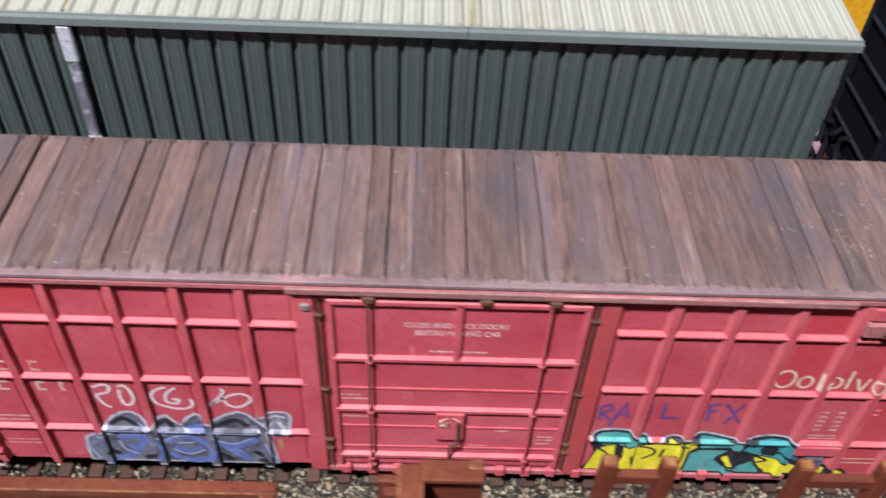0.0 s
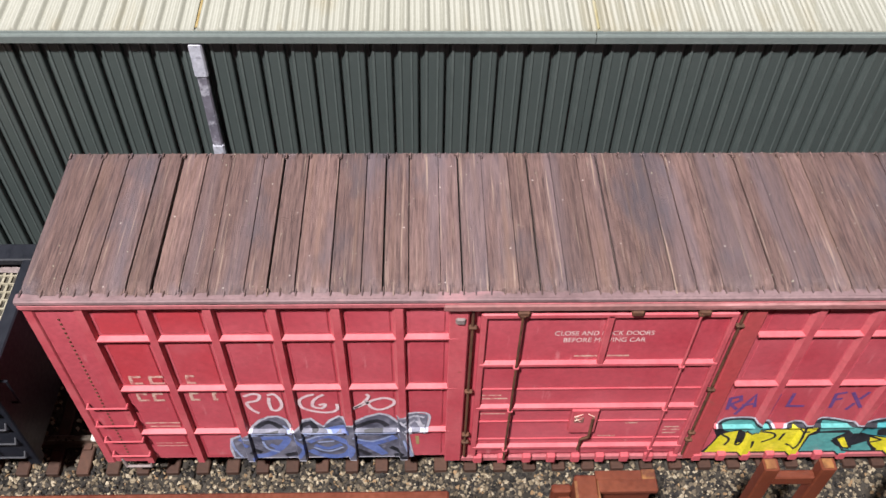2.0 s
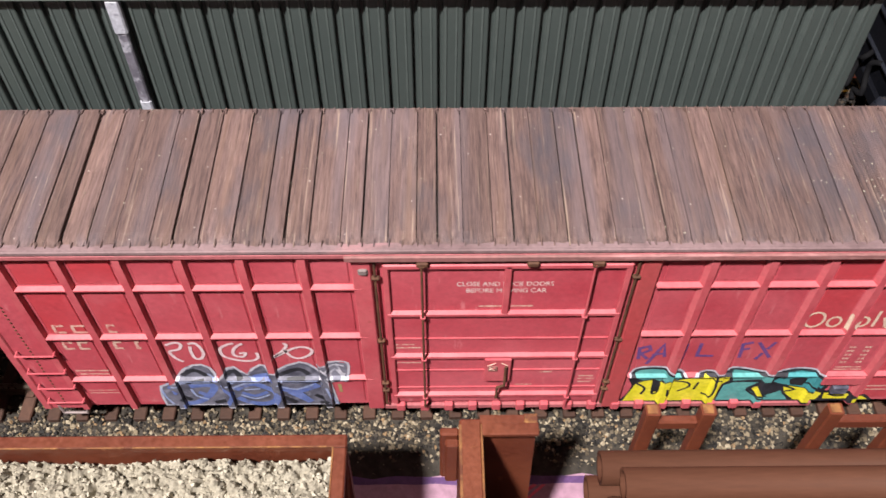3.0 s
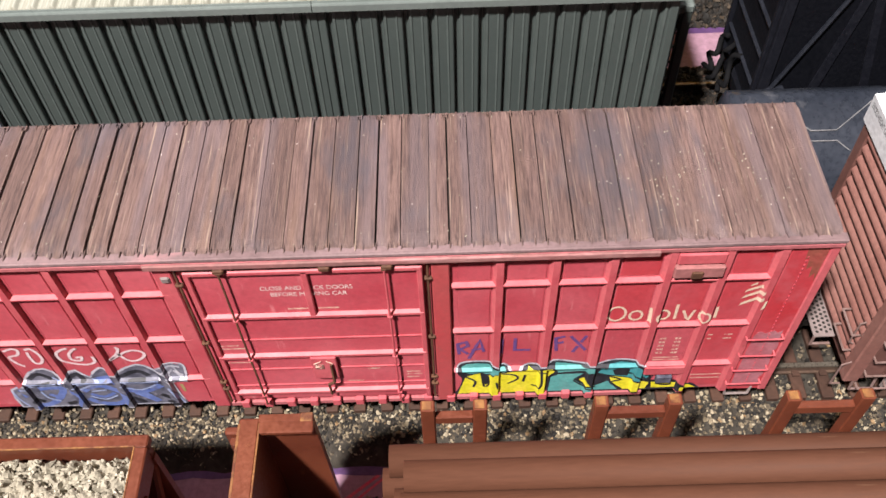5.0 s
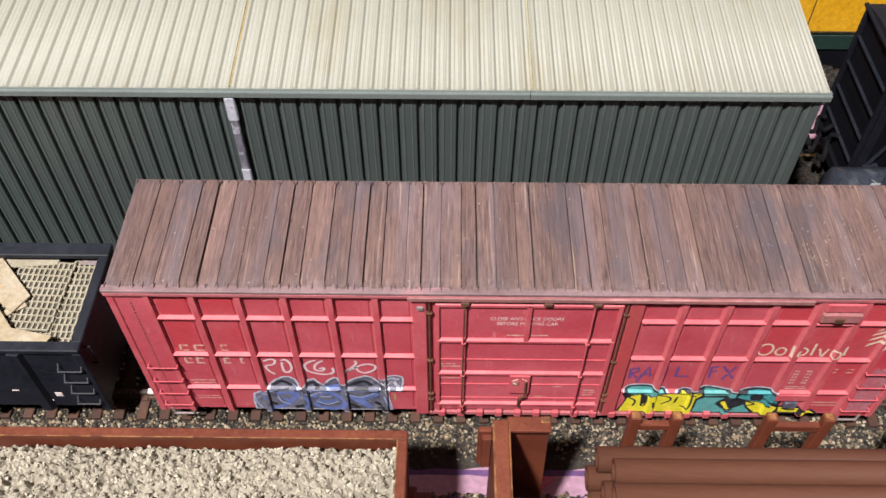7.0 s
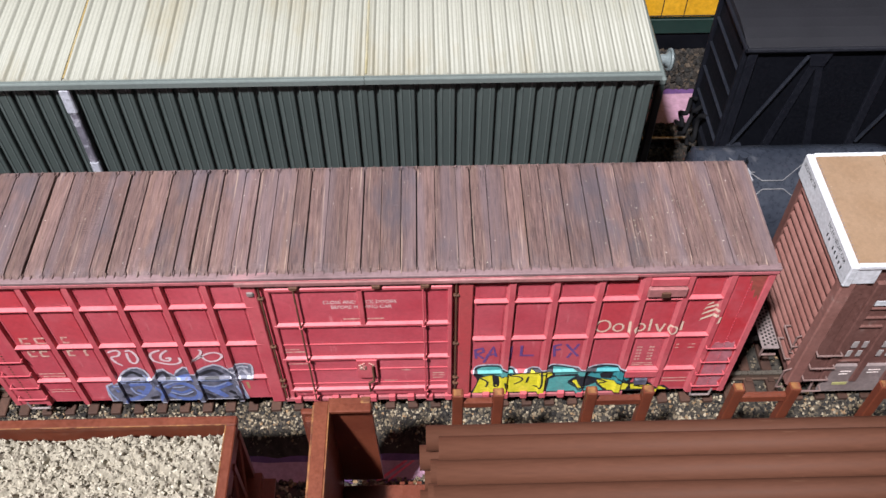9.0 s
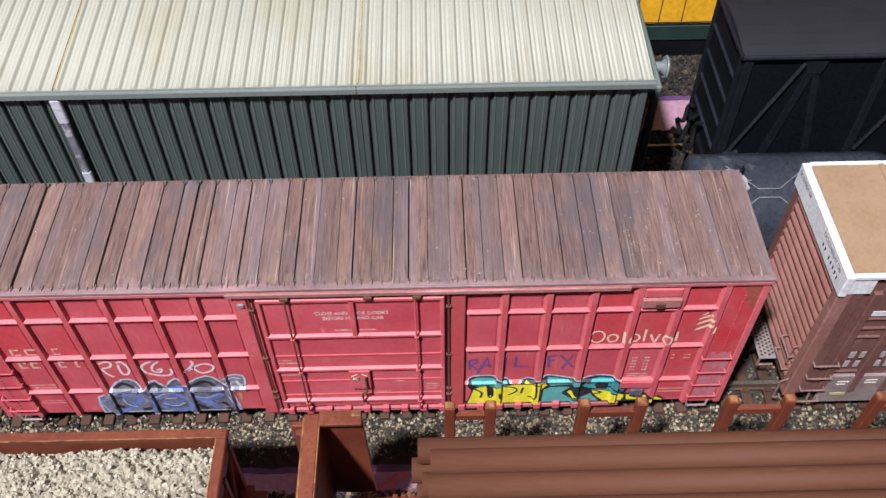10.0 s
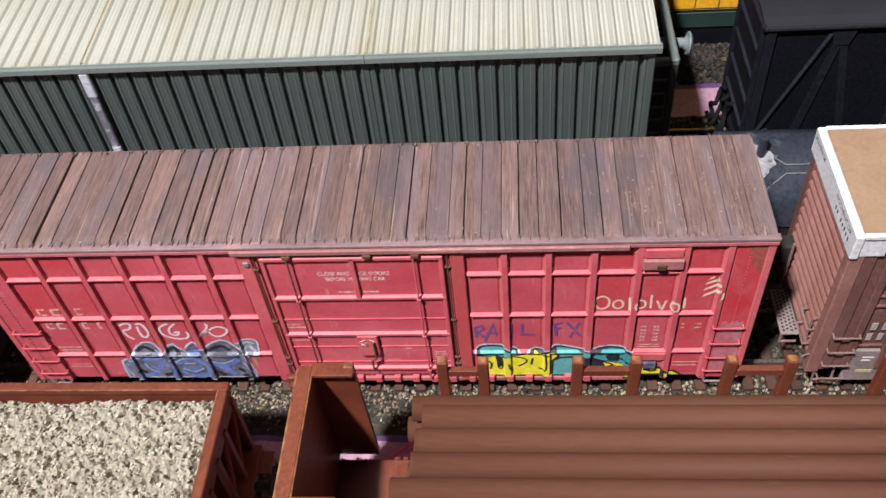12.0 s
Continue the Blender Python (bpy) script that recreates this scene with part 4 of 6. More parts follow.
    for pts in ([(-62.1, 27.4), (-60.3, 28.3), (-59.2, 27.7), (-59.9, 26.0), (-61.8, 25.2), (-61.2, 22.9), (-60.0, 21.6)], [(-57.8, 27.8), (-56.6, 28.1), (-55.8, 26.6), (-55.6, 24.4), (-56.4, 22.7), (-57.5, 22.8), (-57.8, 25.0), (-57.6, 27.0)],
                [(-49.4, 28.0), (-50.7, 27.5), (-52.0, 26.4), (-52.3, 25.0), (-51.9, 23.4), (-50.6, 22.5), (-48.7, 21.8), (-46.9, 21.8), (-45.6, 22.8), (-45.6, 24.7)],
                [(-47.7, 27.9), (-48.8, 27.1), (-49.8, 25.6), (-49.9, 23.8), (-48.3, 23.3), (-47.7, 24.6), (-48.9, 24.4)],
                [(-40.1, 28.0), (-39.7, 27.0), (-40.9, 24.9), (-42.7, 23.0), (-40.6, 24.5), (-38.7, 26.0), (-36.8, 26.6), (-35.3, 25.9), (-35.2, 24.6), (-36.4, 23.2), (-38.0, 22.6), (-39.3, 23.4), (-40.2, 25.6)]):
        out += stroke(smooth_line(pts, 4), 0.62)
    decal("marker_tag", out, INK_PINK, c, 0.09, "pale pink marker scrawl")
    out = []
    for pts in ([(27.0, 21.4), (26.7, 25.4)], [(26.4, 25.2), (28.4, 26.0), (28.8, 24.6), (27.2, 23.4), (28.8, 21.4)], [(28.9, 19.6), (30.4, 24.5), (31.1, 26.6), (31.9, 22.2)], [(29.4, 22.8), (31.6, 23.4)],
                [(35.4, 26.7), (35.3, 21.3)], [(38.0, 27.0), (38.0, 22.6), (41.2, 22.5)], [(46.3, 21.8), (45.9, 26.6), (47.7, 27.2)], [(46.1, 24.5), (47.6, 25.0)], [(48.8, 27.1), (52.2, 21.6)], [(51.9, 27.1), (50.95, 24.65)], [(50.45, 23.3), (49.6, 21.0)]):
        out += stroke(pts, 0.7)
    decal("marker_tag", out, INK_BLUE, c, 0.09, "dark blue marker letters")
    # blue and white piece
    edge = [(-67.4, 4.3), (-67.6, 8.2), (-66.9, 12.3), (-64.6, 13.7), (-63.2, 14.8), (-62.1, 17.1), (-60.6, 19.2), (-58.7, 20.5), (-56.8, 20.7), (-55.3, 19.4), (-54.7, 17.2), (-54.9, 15.4), (-53.8, 17.0), (-52.3, 19.3),
            (-50.7, 19.8), (-49.6, 18.0), (-48.7, 16.8), (-47.6, 18.9), (-45.7, 20.5), (-44.7, 20.1), (-44.2, 18.2), (-43.2, 18.1), (-40.6, 20.2), (-38.0, 21.4), (-36.2, 20.7), (-35.3, 19.5), (-34.0, 17.6), (-32.6, 14.2), (-32.2, 9.8), (-31.6, 4.3)]
    decal("graffiti_outline", [edge], G_WHITE, c, 0.06, "white-edged blue and slate graffiti")
    decal("graffiti_fill", [shrink(edge, 0.6)], G_SLATE, c, 0.085)
    out = []
    for pts, w in (([(-61.0, 12.2), (-57.8, 12.6), (-56.0, 11.8), (-58.2, 7.8), (-60.8, 5.6), (-63.4, 5.2)], 1.5), ([(-59.6, 9.8), (-58.0, 8.6)], 1.1), ([(-54.6, 12.6), (-52.9, 9.4), (-54.4, 5.6)], 0.9),
                   ([(-52.1, 10.7), (-50.1, 12.4), (-47.8, 12.9), (-45.7, 11.4), (-43.8, 9.1), (-44.9, 5.8), (-47.5, 4.9), (-50.2, 5.8), (-52.0, 7.6)], 1.5), ([(-50.9, 9.6), (-48.4, 8.2), (-45.7, 9.8)], 1.0),
                   ([(-42.6, 11.2), (-39.7, 10.1), (-35.2, 12.6)], 1.8), ([(-39.7, 9.6), (-38.9, 8.2), (-37.4, 5.6)], 1.6), ([(-41.4, 9.6), (-38.4, 6.4)], 0.9), ([(-47.6, 15.8), (-45.0, 16.6), (-44.6, 14.8)], 1.3), ([(-65.2, 12.2), (-63.6, 10.6)], 1.0)):
        out += stroke(smooth_line(pts, 3), w)
    decal("graffiti_letter", out, G_BLUE, c, 0.11)
    out = []
    for pts in ([(-66.8, 11.6), (-66.6, 8.2), (-65.6, 4.9)], [(-65.4, 13.2), (-63.4, 13.2), (-61.4, 13.4)], [(-60.4, 13.3), (-55.6, 13.5)], [(-60.8, 11.2), (-60.2, 8.4), (-58.0, 7.0)], [(-53.6, 13.2), (-50.2, 13.6), (-46.2, 13.5)],
                [(-52.6, 11.4), (-49.8, 13.2), (-47.4, 13.4)], [(-51.2, 8.8), (-48.4, 7.2), (-45.4, 8.8)], [(-50.2, 10.8), (-47.0, 11.2)], [(-43.4, 13.6), (-38.0, 13.6), (-34.2, 14.0)], [(-42.8, 11.9), (-39.6, 11.0), (-36.2, 12.9)],
                [(-33.6, 12.6), (-32.8, 8.4), (-32.0, 4.8)], [(-62.4, 15.3), (-56.0, 15.4)], [(-52.6, 15.4), (-45.0, 15.4)], [(-42.8, 15.4), (-35.0, 15.3)], [(-56.2, 17.4), (-54.2, 13.8)], [(-48.4, 16.4), (-45.4, 14.2)]):
        out += stroke(smooth_line(pts, 3), 0.5)
    decal("graffiti_highlight", out, G_SKY, c, 0.15)
    out = []
    for pts in ([(-61.4, 16.4), (-58.8, 18.4), (-56.6, 16.2)], [(-60.2, 15.0), (-57.2, 15.2)], [(-52.8, 16.8), (-51.0, 18.0), (-50.2, 15.6)], [(-42.6, 16.4), (-38.6, 18.6), (-36.6, 16.6)], [(-41.0, 15.2), (-37.4, 15.4)],
                [(-57.0, 5.6), (-54.6, 6.4)], [(-63.4, 8.4), (-61.6, 6.8)], [(-42.8, 7.8), (-40.4, 5.4)], [(-36.2, 8.6), (-33.8, 6.4)], [(-35.6, 5.4), (-33.0, 5.6)]):
        out += stroke(smooth_line(pts, 3), 1.2)
    decal("graffiti_shade", out, G_BLACK, c, 0.10)
    # dark flag with white scribble at its end
    decal("graffiti_flag", [[(-34.8, 19.9), (-33.6, 20.7), (-31.3, 21.2), (-28.9, 20.5), (-29.1, 16.9), (-29.8, 13.6), (-32.4, 13.4), (-34.4, 16.6)]], G_SLATE, c, 0.07)
    out = []
    for pts in ([(-34.8, 20.2), (-31.2, 21.4), (-28.8, 20.7), (-28.9, 17.0), (-29.7, 13.5)], [(-33.8, 18.0), (-31.6, 20.2), (-29.6, 19.6)], [(-33.2, 15.6), (-31.4, 18.6), (-30.0, 15.4)], [(-32.6, 13.6), (-30.8, 14.6), (-29.6, 17.0)],
                [(-34.2, 19.4), (-32.4, 16.2), (-32.0, 13.6)], [(-31.0, 20.6), (-30.4, 17.8), (-29.4, 14.6)]):
        out += stroke(smooth_line(pts, 3), 0.5)
    decal("graffiti_scribble", out, G_WHITE, c, 0.12)
    decal("graffiti_drip", [[(-31.4, 12.6), (-30.7, 12.6), (-30.6, 9.4), (-31.2, 9.4)]], YELLOWED, c, 0.06)
    # teal and yellow piece
    top = smooth_line([(24.6, 5.0), (26.2, 5.8), (27.5, 10.8), (26.6, 13.5), (26.8, 16.6), (27.9, 17.9), (30.6, 18.2), (33.0, 17.9), (35.0, 16.2), (36.0, 17.0), (38.3, 14.5), (41.2, 16.7), (43.7, 16.0), (45.2, 16.4), (46.2, 17.8), (48.9, 17.4),
                       (52.3, 16.3), (55.1, 15.8), (57.1, 16.9), (59.8, 17.4), (63.1, 16.6), (66.0, 13.9), (67.5, 10.7), (67.2, 8.7), (69.0, 8.8), (72.4, 8.3), (74.9, 6.7), (76.2, 6.9), (78.4, 4.6)], 3)
    edge = top + [(66.0, 4.4), (47.8, 4.4), (33.7, 4.4)]
    decal("graffiti_white_edge", stroke([(x, z + 0.25) for x, z in top[9:66]], 0.6), G_WHITE, c, 0.05)
    decal("graffiti_outline", [edge], G_BLACK, c, 0.06, "teal and yellow graffiti with a black edge")
    decal("graffiti_fill", [[(27.2, 14.0), (27.4, 16.4), (28.4, 17.3), (30.6, 17.6), (32.8, 17.3), (34.8, 15.6), (36.0, 16.2), (37.6, 14.4), (36.2, 13.4), (34.5, 14.0), (32.8, 13.0), (31.5, 13.7), (29.6, 13.2)],
                            [(46.6, 15.2), (46.6, 17.2), (48.9, 16.8), (52.3, 15.7), (55.1, 15.2), (56.8, 15.4), (55.2, 13.4), (50.5, 13.2), (47.4, 12.8)], [(45.8, 5.0), (45.9, 11.0), (47.4, 12.2), (52.8, 12.2), (50.8, 9.9), (53.1, 7.4), (55.8, 7.0), (58.2, 8.8), (60.6, 5.0)]], G_TEAL, c, 0.085)
    decal("graffiti_fill", [[(55.7, 12.4), (57.6, 15.8), (59.9, 16.7), (63.1, 15.9), (65.6, 13.4), (66.7, 10.7), (66.2, 9.0), (64.2, 9.4), (60.8, 10.6), (57.8, 11.4)]], G_TEAL_DEEP, c, 0.086)
    yell = [[(26.6, 5.0), (28.2, 12.0), (29.8, 13.0), (31.3, 13.4), (31.9, 8.4), (33.0, 9.0), (33.0, 12.4), (34.5, 13.8), (36.2, 13.2), (38.7, 13.8), (41.2, 15.9), (43.4, 15.2), (46.0, 15.6), (46.7, 13.2), (45.5, 11.6), (45.2, 5.0)], [(51.8, 10.0), (53.1, 10.6), (55.3, 7.8), (53.3, 7.9)],
            [(58.2, 10.8), (59.5, 10.6), (62.4, 9.8), (64.2, 8.9), (67.0, 7.6), (66.5, 5.0), (61.6, 5.0), (59.0, 8.3)], [(67.4, 7.8), (71.1, 7.6), (72.7, 7.2), (72.7, 5.3), (67.8, 5.3)], [(73.6, 6.4), (75.8, 6.2), (77.4, 4.9), (73.6, 4.9)]]
    decal("graffiti_letter", yell, G_YELLOW, c, 0.10)
    out = []
    for pts in ([(31.5, 13.8), (31.8, 10.6), (32.1, 8.0), (33.0, 8.6), (32.9, 12.1)], [(35.6, 13.1), (38.4, 12.4), (39.1, 10.8), (37.0, 8.9)], [(43.7, 15.9), (44.1, 10.0), (43.5, 7.6), (42.0, 8.2)], [(41.9, 14.2), (45.4, 14.2)], [(47.2, 12.6), (50.5, 13.0), (54.8, 13.3), (57.2, 15.8)],
                [(51.6, 9.9), (53.1, 10.9), (55.5, 7.4), (57.8, 11.1)], [(45.6, 11.6), (47.2, 12.6), (46.4, 15.0)], [(57.8, 11.1), (60.8, 9.4), (58.7, 8.3), (61.3, 5.5)], [(68.3, 7.4), (70.4, 6.6), (71.8, 6.9)], [(28.2, 12.4), (30.2, 10.4), (29.8, 8.0)], [(35.0, 8.4), (34.6, 11.0)],
                [(40.6, 12.6), (40.2, 9.8)], [(45.6, 11.4), (45.4, 5.2)], [(60.8, 12.6), (63.8, 11.6), (66.4, 9.0)], [(73.2, 7.4), (73.3, 5.0)], [(50.8, 9.8), (53.2, 7.3), (55.8, 6.8)]):
        out += stroke(smooth_line(pts, 3), 0.5)
    decal("graffiti_dark", [[(58.7, 13.2), (60.4, 14.4), (62.3, 13.5), (62.0, 10.8), (59.4, 11.2)]], G_BLACK, c, 0.115)
    decal("graffiti_dark", [[(26.8, 14.2), (27.2, 16.4), (28.6, 13.4)]], G_BLACK, c, 0.115)
    decal("graffiti_line", out, G_BLACK, c, 0.13)
    return c


boxcar()


# ---- corrugated warehouse behind the boxcar ----


def warehouse():
    w = thing("warehouse", (-60, 95, BOARD_Z), "dark green corrugated warehouse with a cream ribbed roof", "building")
    x0, x1, yw, eave = -216.2, 70.7, 49.2, 72.0
    depth, rise = 96.0, 3.2

    def wall_profile(a, b, groove, pitch):
        """Broad ribs parted by narrow grooves, each with a fine bead down its middle."""
        out, marks, k = [(a, 0.75)], [], math.ceil((a + 0.6 - groove) / pitch)
        while groove + pitch * k + 1.2 < b:
            g = groove + pitch * k
            if g - 2.4 > a:
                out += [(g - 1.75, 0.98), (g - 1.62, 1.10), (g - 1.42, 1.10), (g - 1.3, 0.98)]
                # left flank and crest of each bead get the painted highlight
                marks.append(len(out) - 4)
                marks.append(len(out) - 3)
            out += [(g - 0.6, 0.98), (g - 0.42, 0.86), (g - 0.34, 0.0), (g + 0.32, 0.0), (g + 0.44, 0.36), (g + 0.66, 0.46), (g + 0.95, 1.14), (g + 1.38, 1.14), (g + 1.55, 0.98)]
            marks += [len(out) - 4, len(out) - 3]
            k += 1
        return out + [(b, 0.98)], marks
    for a, b, groove, pitch in ((x0, -70.0, -78.6, 4.83), (-69.9, 1.65, -15.6, 4.83), (1.7, x1, 8.6, 4.89)):
        bm = bmesh.new()
        prof, marks = wall_profile(a, b, groove, pitch)
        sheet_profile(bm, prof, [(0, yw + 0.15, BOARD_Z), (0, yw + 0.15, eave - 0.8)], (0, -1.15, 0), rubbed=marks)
        part("wall_sheet", bm, [GREEN, GREEN_LIT], w)
    part("wall_core", box_bm(x0, x1, yw + 0.6, yw + depth - 6, BOARD_Z, eave - 0.8), GREEN, w)
    part("corner_trim", box_bm(x1 - 1.6, x1 + 0.1, yw - 1.4, yw + 1.2, BOARD_Z, eave - 2.0, bevel=0.2), GREEN, w)
    # ribbed roof, rising gently to its ridge
    half = depth / 2

    def roof_profile(a, b, pitch):
        """One high rounded rib and two low ones to each pitch."""
        out, x = [], a
        shape = [(0.0, 0.0), (0.14, 0.28), (0.34, 0.62), (0.6, 0.78), (0.86, 0.74), (1.08, 0.52), (1.28, 0.2), (1.42, 0.0)]
        shape += [(1.42 + (pitch - 1.42) * i / 16, 0.09 * (1 - math.cos(2 * math.pi * i / 8))) for i in range(1, 16)]
        while x + pitch <= b + 0.01:
            out += [(x + u, 0.05 + h) for u, h in shape]
            x += pitch
        return out + [(x + u, 0.05 + h) for u, h in shape if x + u < b - 0.02] + [(b, 0.05)]
    for a, b, pitch in ((-70.08 - 3.52 * 41, -69.7, 3.52), (-69.27, 1.5, 3.6), (2.35, x1 + 0.7, 3.62)):
        bm = bmesh.new()
        near = sheet_profile(bm, roof_profile(a, b, pitch), [(0, 47.5, eave + 0.55), (0, 47.5 + half, eave + 0.55 + rise)], (0, -0.06, 1))
        foot = [bm.verts.new((v.co.x, v.co.y, eave + 0.3)) for v in near[0]]
        for i in range(len(foot) - 1):
            bm.faces.new((near[0][i], near[0][i + 1], foot[i + 1], foot[i]))
        sheet_profile(bm, roof_profile(a, b, pitch), [(0, 47.5 + half, eave + 0.55 + rise), (0, 47.5 + depth, eave + 0.55)], (0, 0.06, 1))
        part("roof_sheet", bm, CREAM, w, "cream ribbed roof sheet", smooth=True)
    bm = bmesh.new()
    slab(bm, [(47.6, eave - 0.4), (47.6 + half, eave - 0.4 + rise), (47.6 + depth, eave - 0.4), (47.6 + depth, eave + 0.5), (47.6 + half, eave + 0.5 + rise), (47.6, eave + 0.5)], "x", x0, x1 + 0.6)
    part("roof_deck", bm, CREAM, w)
    for x, wd in ((-69.35, 0.5), (1.75, 0.26)):
        bm = bmesh.new()
        rows = [[bm.verts.new((x + s * wd * noise.noise((y * 0.15, x, s)) * 0.5 + s * wd, 47.9 + y, eave + 0.62 + rise * y / half + (0.28 if s == 0 else 0))) for s in (-1, 0, 1)] for y in range(0, 48, 2)]
        for p, q in zip(rows, rows[1:]):
            for j in (0, 1):
                bm.faces.new((p[j], p[j + 1], q[j + 1], q[j]))
        part("roof_joint", bm, YELLOWED if x < 0 else GLUE_PALE, w, "yellowed glue line between roof sheets")
    # gutter in two lengths, with a fine step
    for a, b in ((x0, 1.2), (1.35, x1 + 1.2)):
        bm = bmesh.new()
        slab(bm, [(47.0, eave - 1.9), (46.62, eave - 1.6), (46.6, eave - 0.25), (46.75, eave + 0.02), (47.15, eave + 0.1), (47.25, eave + 0.42), (48.3, eave + 0.42), (48.6, eave - 1.9)], "x", a, b)
        part("gutter", bm, GUTTER, w, "grey-green gutter")
    part("fascia", box_bm(x0, x1, 48.6, 49.4, eave - 1.6, eave - 0.3), GREEN, w)
    dp = part("downpipe", box_bm(-71.1, -69.1, 46.95, 48.2, BOARD_Z, eave - 2.2, bevel=0.3), PIPE_GREY, w, "scuffed grey and white downpipe")
    part("pipe_collar", box_bm(-71.35, -68.85, 46.75, 48.2, 62.6, eave - 1.9, bevel=0.3), PIPE_PALE, dp)
    part("pipe_joint", box_bm(-71.25, -68.95, 46.85, 48.2, 38.0, 46.0, bevel=0.3), PIPE_PALE, dp)
    # frame and rungs at the gable end, with a flanged vent
    f = part("end_frame", box_bm(78.9, 81.1, 69.4, 71.4, BOARD_Z, 50.6, bevel=0.3), GREEN, w, "grey-green frame with rungs at the gable end")
    part("frame_beam", box_bm(78.8, 81.3, 69.2, 150.0, 49.4, 51.8, bevel=0.5), GUTTER, f)
    part("frame_beam", box_bm(70.7, 79.2, 69.4, 71.2, 49.2, 51.4, bevel=0.3), GUTTER, f)
    part("end_panel", box_bm(70.6, 79.2, 73.0, 74.0, BOARD_Z, 49.2), GREEN, f)
    for i in range(10):
        part("rung", box_bm(70.7, 79.0, 70.2, 70.7, 1.5 + i * 4.7, 2.1 + i * 4.7), GUTTER, f)
    bm = bmesh.new()
    rod(bm, (70.7, 87.0, 44.9), (85.4, 87.0, 44.2), 1.5, 14)
    rod(bm, (85.2, 87.0, 44.2), (86.2, 87.0, 44.1), 1.5, 20, 2.4)
    rod(bm, (86.2, 87.0, 44.1), (86.7, 87.0, 44.05), 3.2, 24, 3.4)
    rod(bm, (86.7, 87.0, 44.05), (87.3, 87.0, 44.0), 3.4, 24, 2.7)
    part("vent_flange", bm, GALV, w, "grey flanged vent", smooth=False)
    return w


warehouse()

# ---- brown boxcar behind the red one ----


def brown_boxcar():
    c = thing("boxcar", (170, 17, RAIL_TOP), "dusty brown model boxcar with a white band under its tan roof", "boxcar")
    x0, x1 = 108.1, 250.0
    part("body", box_bm(x0 + 0.6, x1, 0.9, CAR_W - 0.9, 7.4, 55.6, bevel=0.2), CAR_BROWN, c)
    # end: ribs that run across, lighter than the side as lamplight painted in
    rib = None
    for i in range(13):
        z = 11.6 + i * 3.07
        bm = bmesh.new()
        if rib is None:
            n = 7
            pr = [(x0 + 0.62 - 0.75 * math.sin(math.pi * k / (n - 1)), z - 1.3 + 2.6 * k / (n - 1)) for k in range(n)]
            a = [bm.verts.new((x, 3.0, zz)) for x, zz in pr]
            b = [bm.verts.new((x, 31.0, zz)) for x, zz in pr]
            for k in range(n - 1):
                bm.faces.new((a[k], a[k + 1], b[k + 1], b[k]))
            bm.faces.new(a), bm.faces.new(b[::-1])
            rib, rz = part("end_rib", bm, CAR_PINK, c, "dusty pink-brown pressed end rib, painted lighter as the lit end", smooth=False), z
        else:
            bm.free()
            twin(rib, 0, 0, z - rz)
    for y0, y1 in ((0.0, 3.0), (31.0, 34.0)):
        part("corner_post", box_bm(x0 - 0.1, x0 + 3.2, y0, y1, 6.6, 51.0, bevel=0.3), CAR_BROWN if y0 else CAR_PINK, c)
    # white band and roof
    part("white_band", box_bm(x0 - 0.55, x0 + 1.4, -0.6, 34.6, 50.0, 57.0, bevel=0.3), WHITE, c, "white band across the end")
    part("white_band", box_bm(x0 + 1.4, 115.0, -0.15, 1.2, 50.4, 56.2, bevel=0.2), WHITE, c)
    part("roof", box_bm(x0 + 1.4, x1, 0.3, 33.7, 55.6, 57.0, bevel=0.3), TAN, c, "tan dusty roof")
    for x in (126.0, 145.0, 164.0, 183.0, 202.0, 221.0):
        part("roof_seam", box_bm(x - 0.6, x + 0.6, 0.5, 33.5, 56.9, 57.5, bevel=0.2), TAN, c)
    part("roof_rail", box_bm(x0 + 1.2, x1, -0.6, 0.6, 56.0, 57.3, bevel=0.25), WHITE, c)
    part("roof_rail", box_bm(x0 + 1.2, x1, 33.4, 34.6, 56.0, 57.3, bevel=0.25), WHITE, c)
    bm = bmesh.new()
    for i in range(30):
        box(bm, x0 + 1.45, x0 + 1.68, 1.4 + i * 1.07, 1.64 + i * 1.07, 56.95, 57.12)
    tagged(part("rivet_row", bm, CAR_GREY, c), kind="stuff")
    # side: corner plate, upright ribs and ledges
    part("side_plate", box_bm(x0 + 3.2, 114.0, 0.3, 1.0, 7.4, 50.4, bevel=0.15), CAR_BROWN, c)
    bm = bmesh.new()
    for i in range(36):
        box(bm, 110.9, 111.2, 0.18, 0.34, 8.6 + 1.13 * i, 9.0 + 1.13 * i)
    tagged(part("rivet_row", bm, CAR_BROWN, c), kind="stuff")
    ur = None
    for x in (117.0, 125.0, 133.0, 141.0, 149.0, 157.0):
        if ur is None:
            ur, ux = part("upright_rib", box_bm(x - 1.0, x + 1.0, -0.25, 1.0, 8.2, 50.4, bevel=0.25), CAR_BROWN, c), x
        else:
            twin(ur, x - ux)
    for z in (39.8, 36.0, 32.4, 17.2):
        part("ledge", box_bm(118.0, 124.0, 0.3, 1.0, z - 0.35, z + 0.35, bevel=0.15), CAR_BROWN, c)
    part("side_skirt", box_bm(117.4, x1, 0.15, 1.2, 2.8, 15.4, bevel=0.2), CAR_GREY, c, "grey-dusted lower side")
    part("yellow_label", box_bm(120.2, 124.0, 0.05, 0.16, 6.4, 7.5), surface("dull_yellow_label", (0.40, 0.38, 0.14), (0.34, 0.32, 0.16), 0.6), c)
    part("grey_label", box_bm(118.4, 123.6, 0.2, 0.32, 41.4, 43.2), WHITE, c)
    for z in (22.4, 16.6, 11.0, 5.6):
        part("ladder_rung", rung(111.2, 117.2, z, 1.6, 0.4, 0.25), WIRE, c)
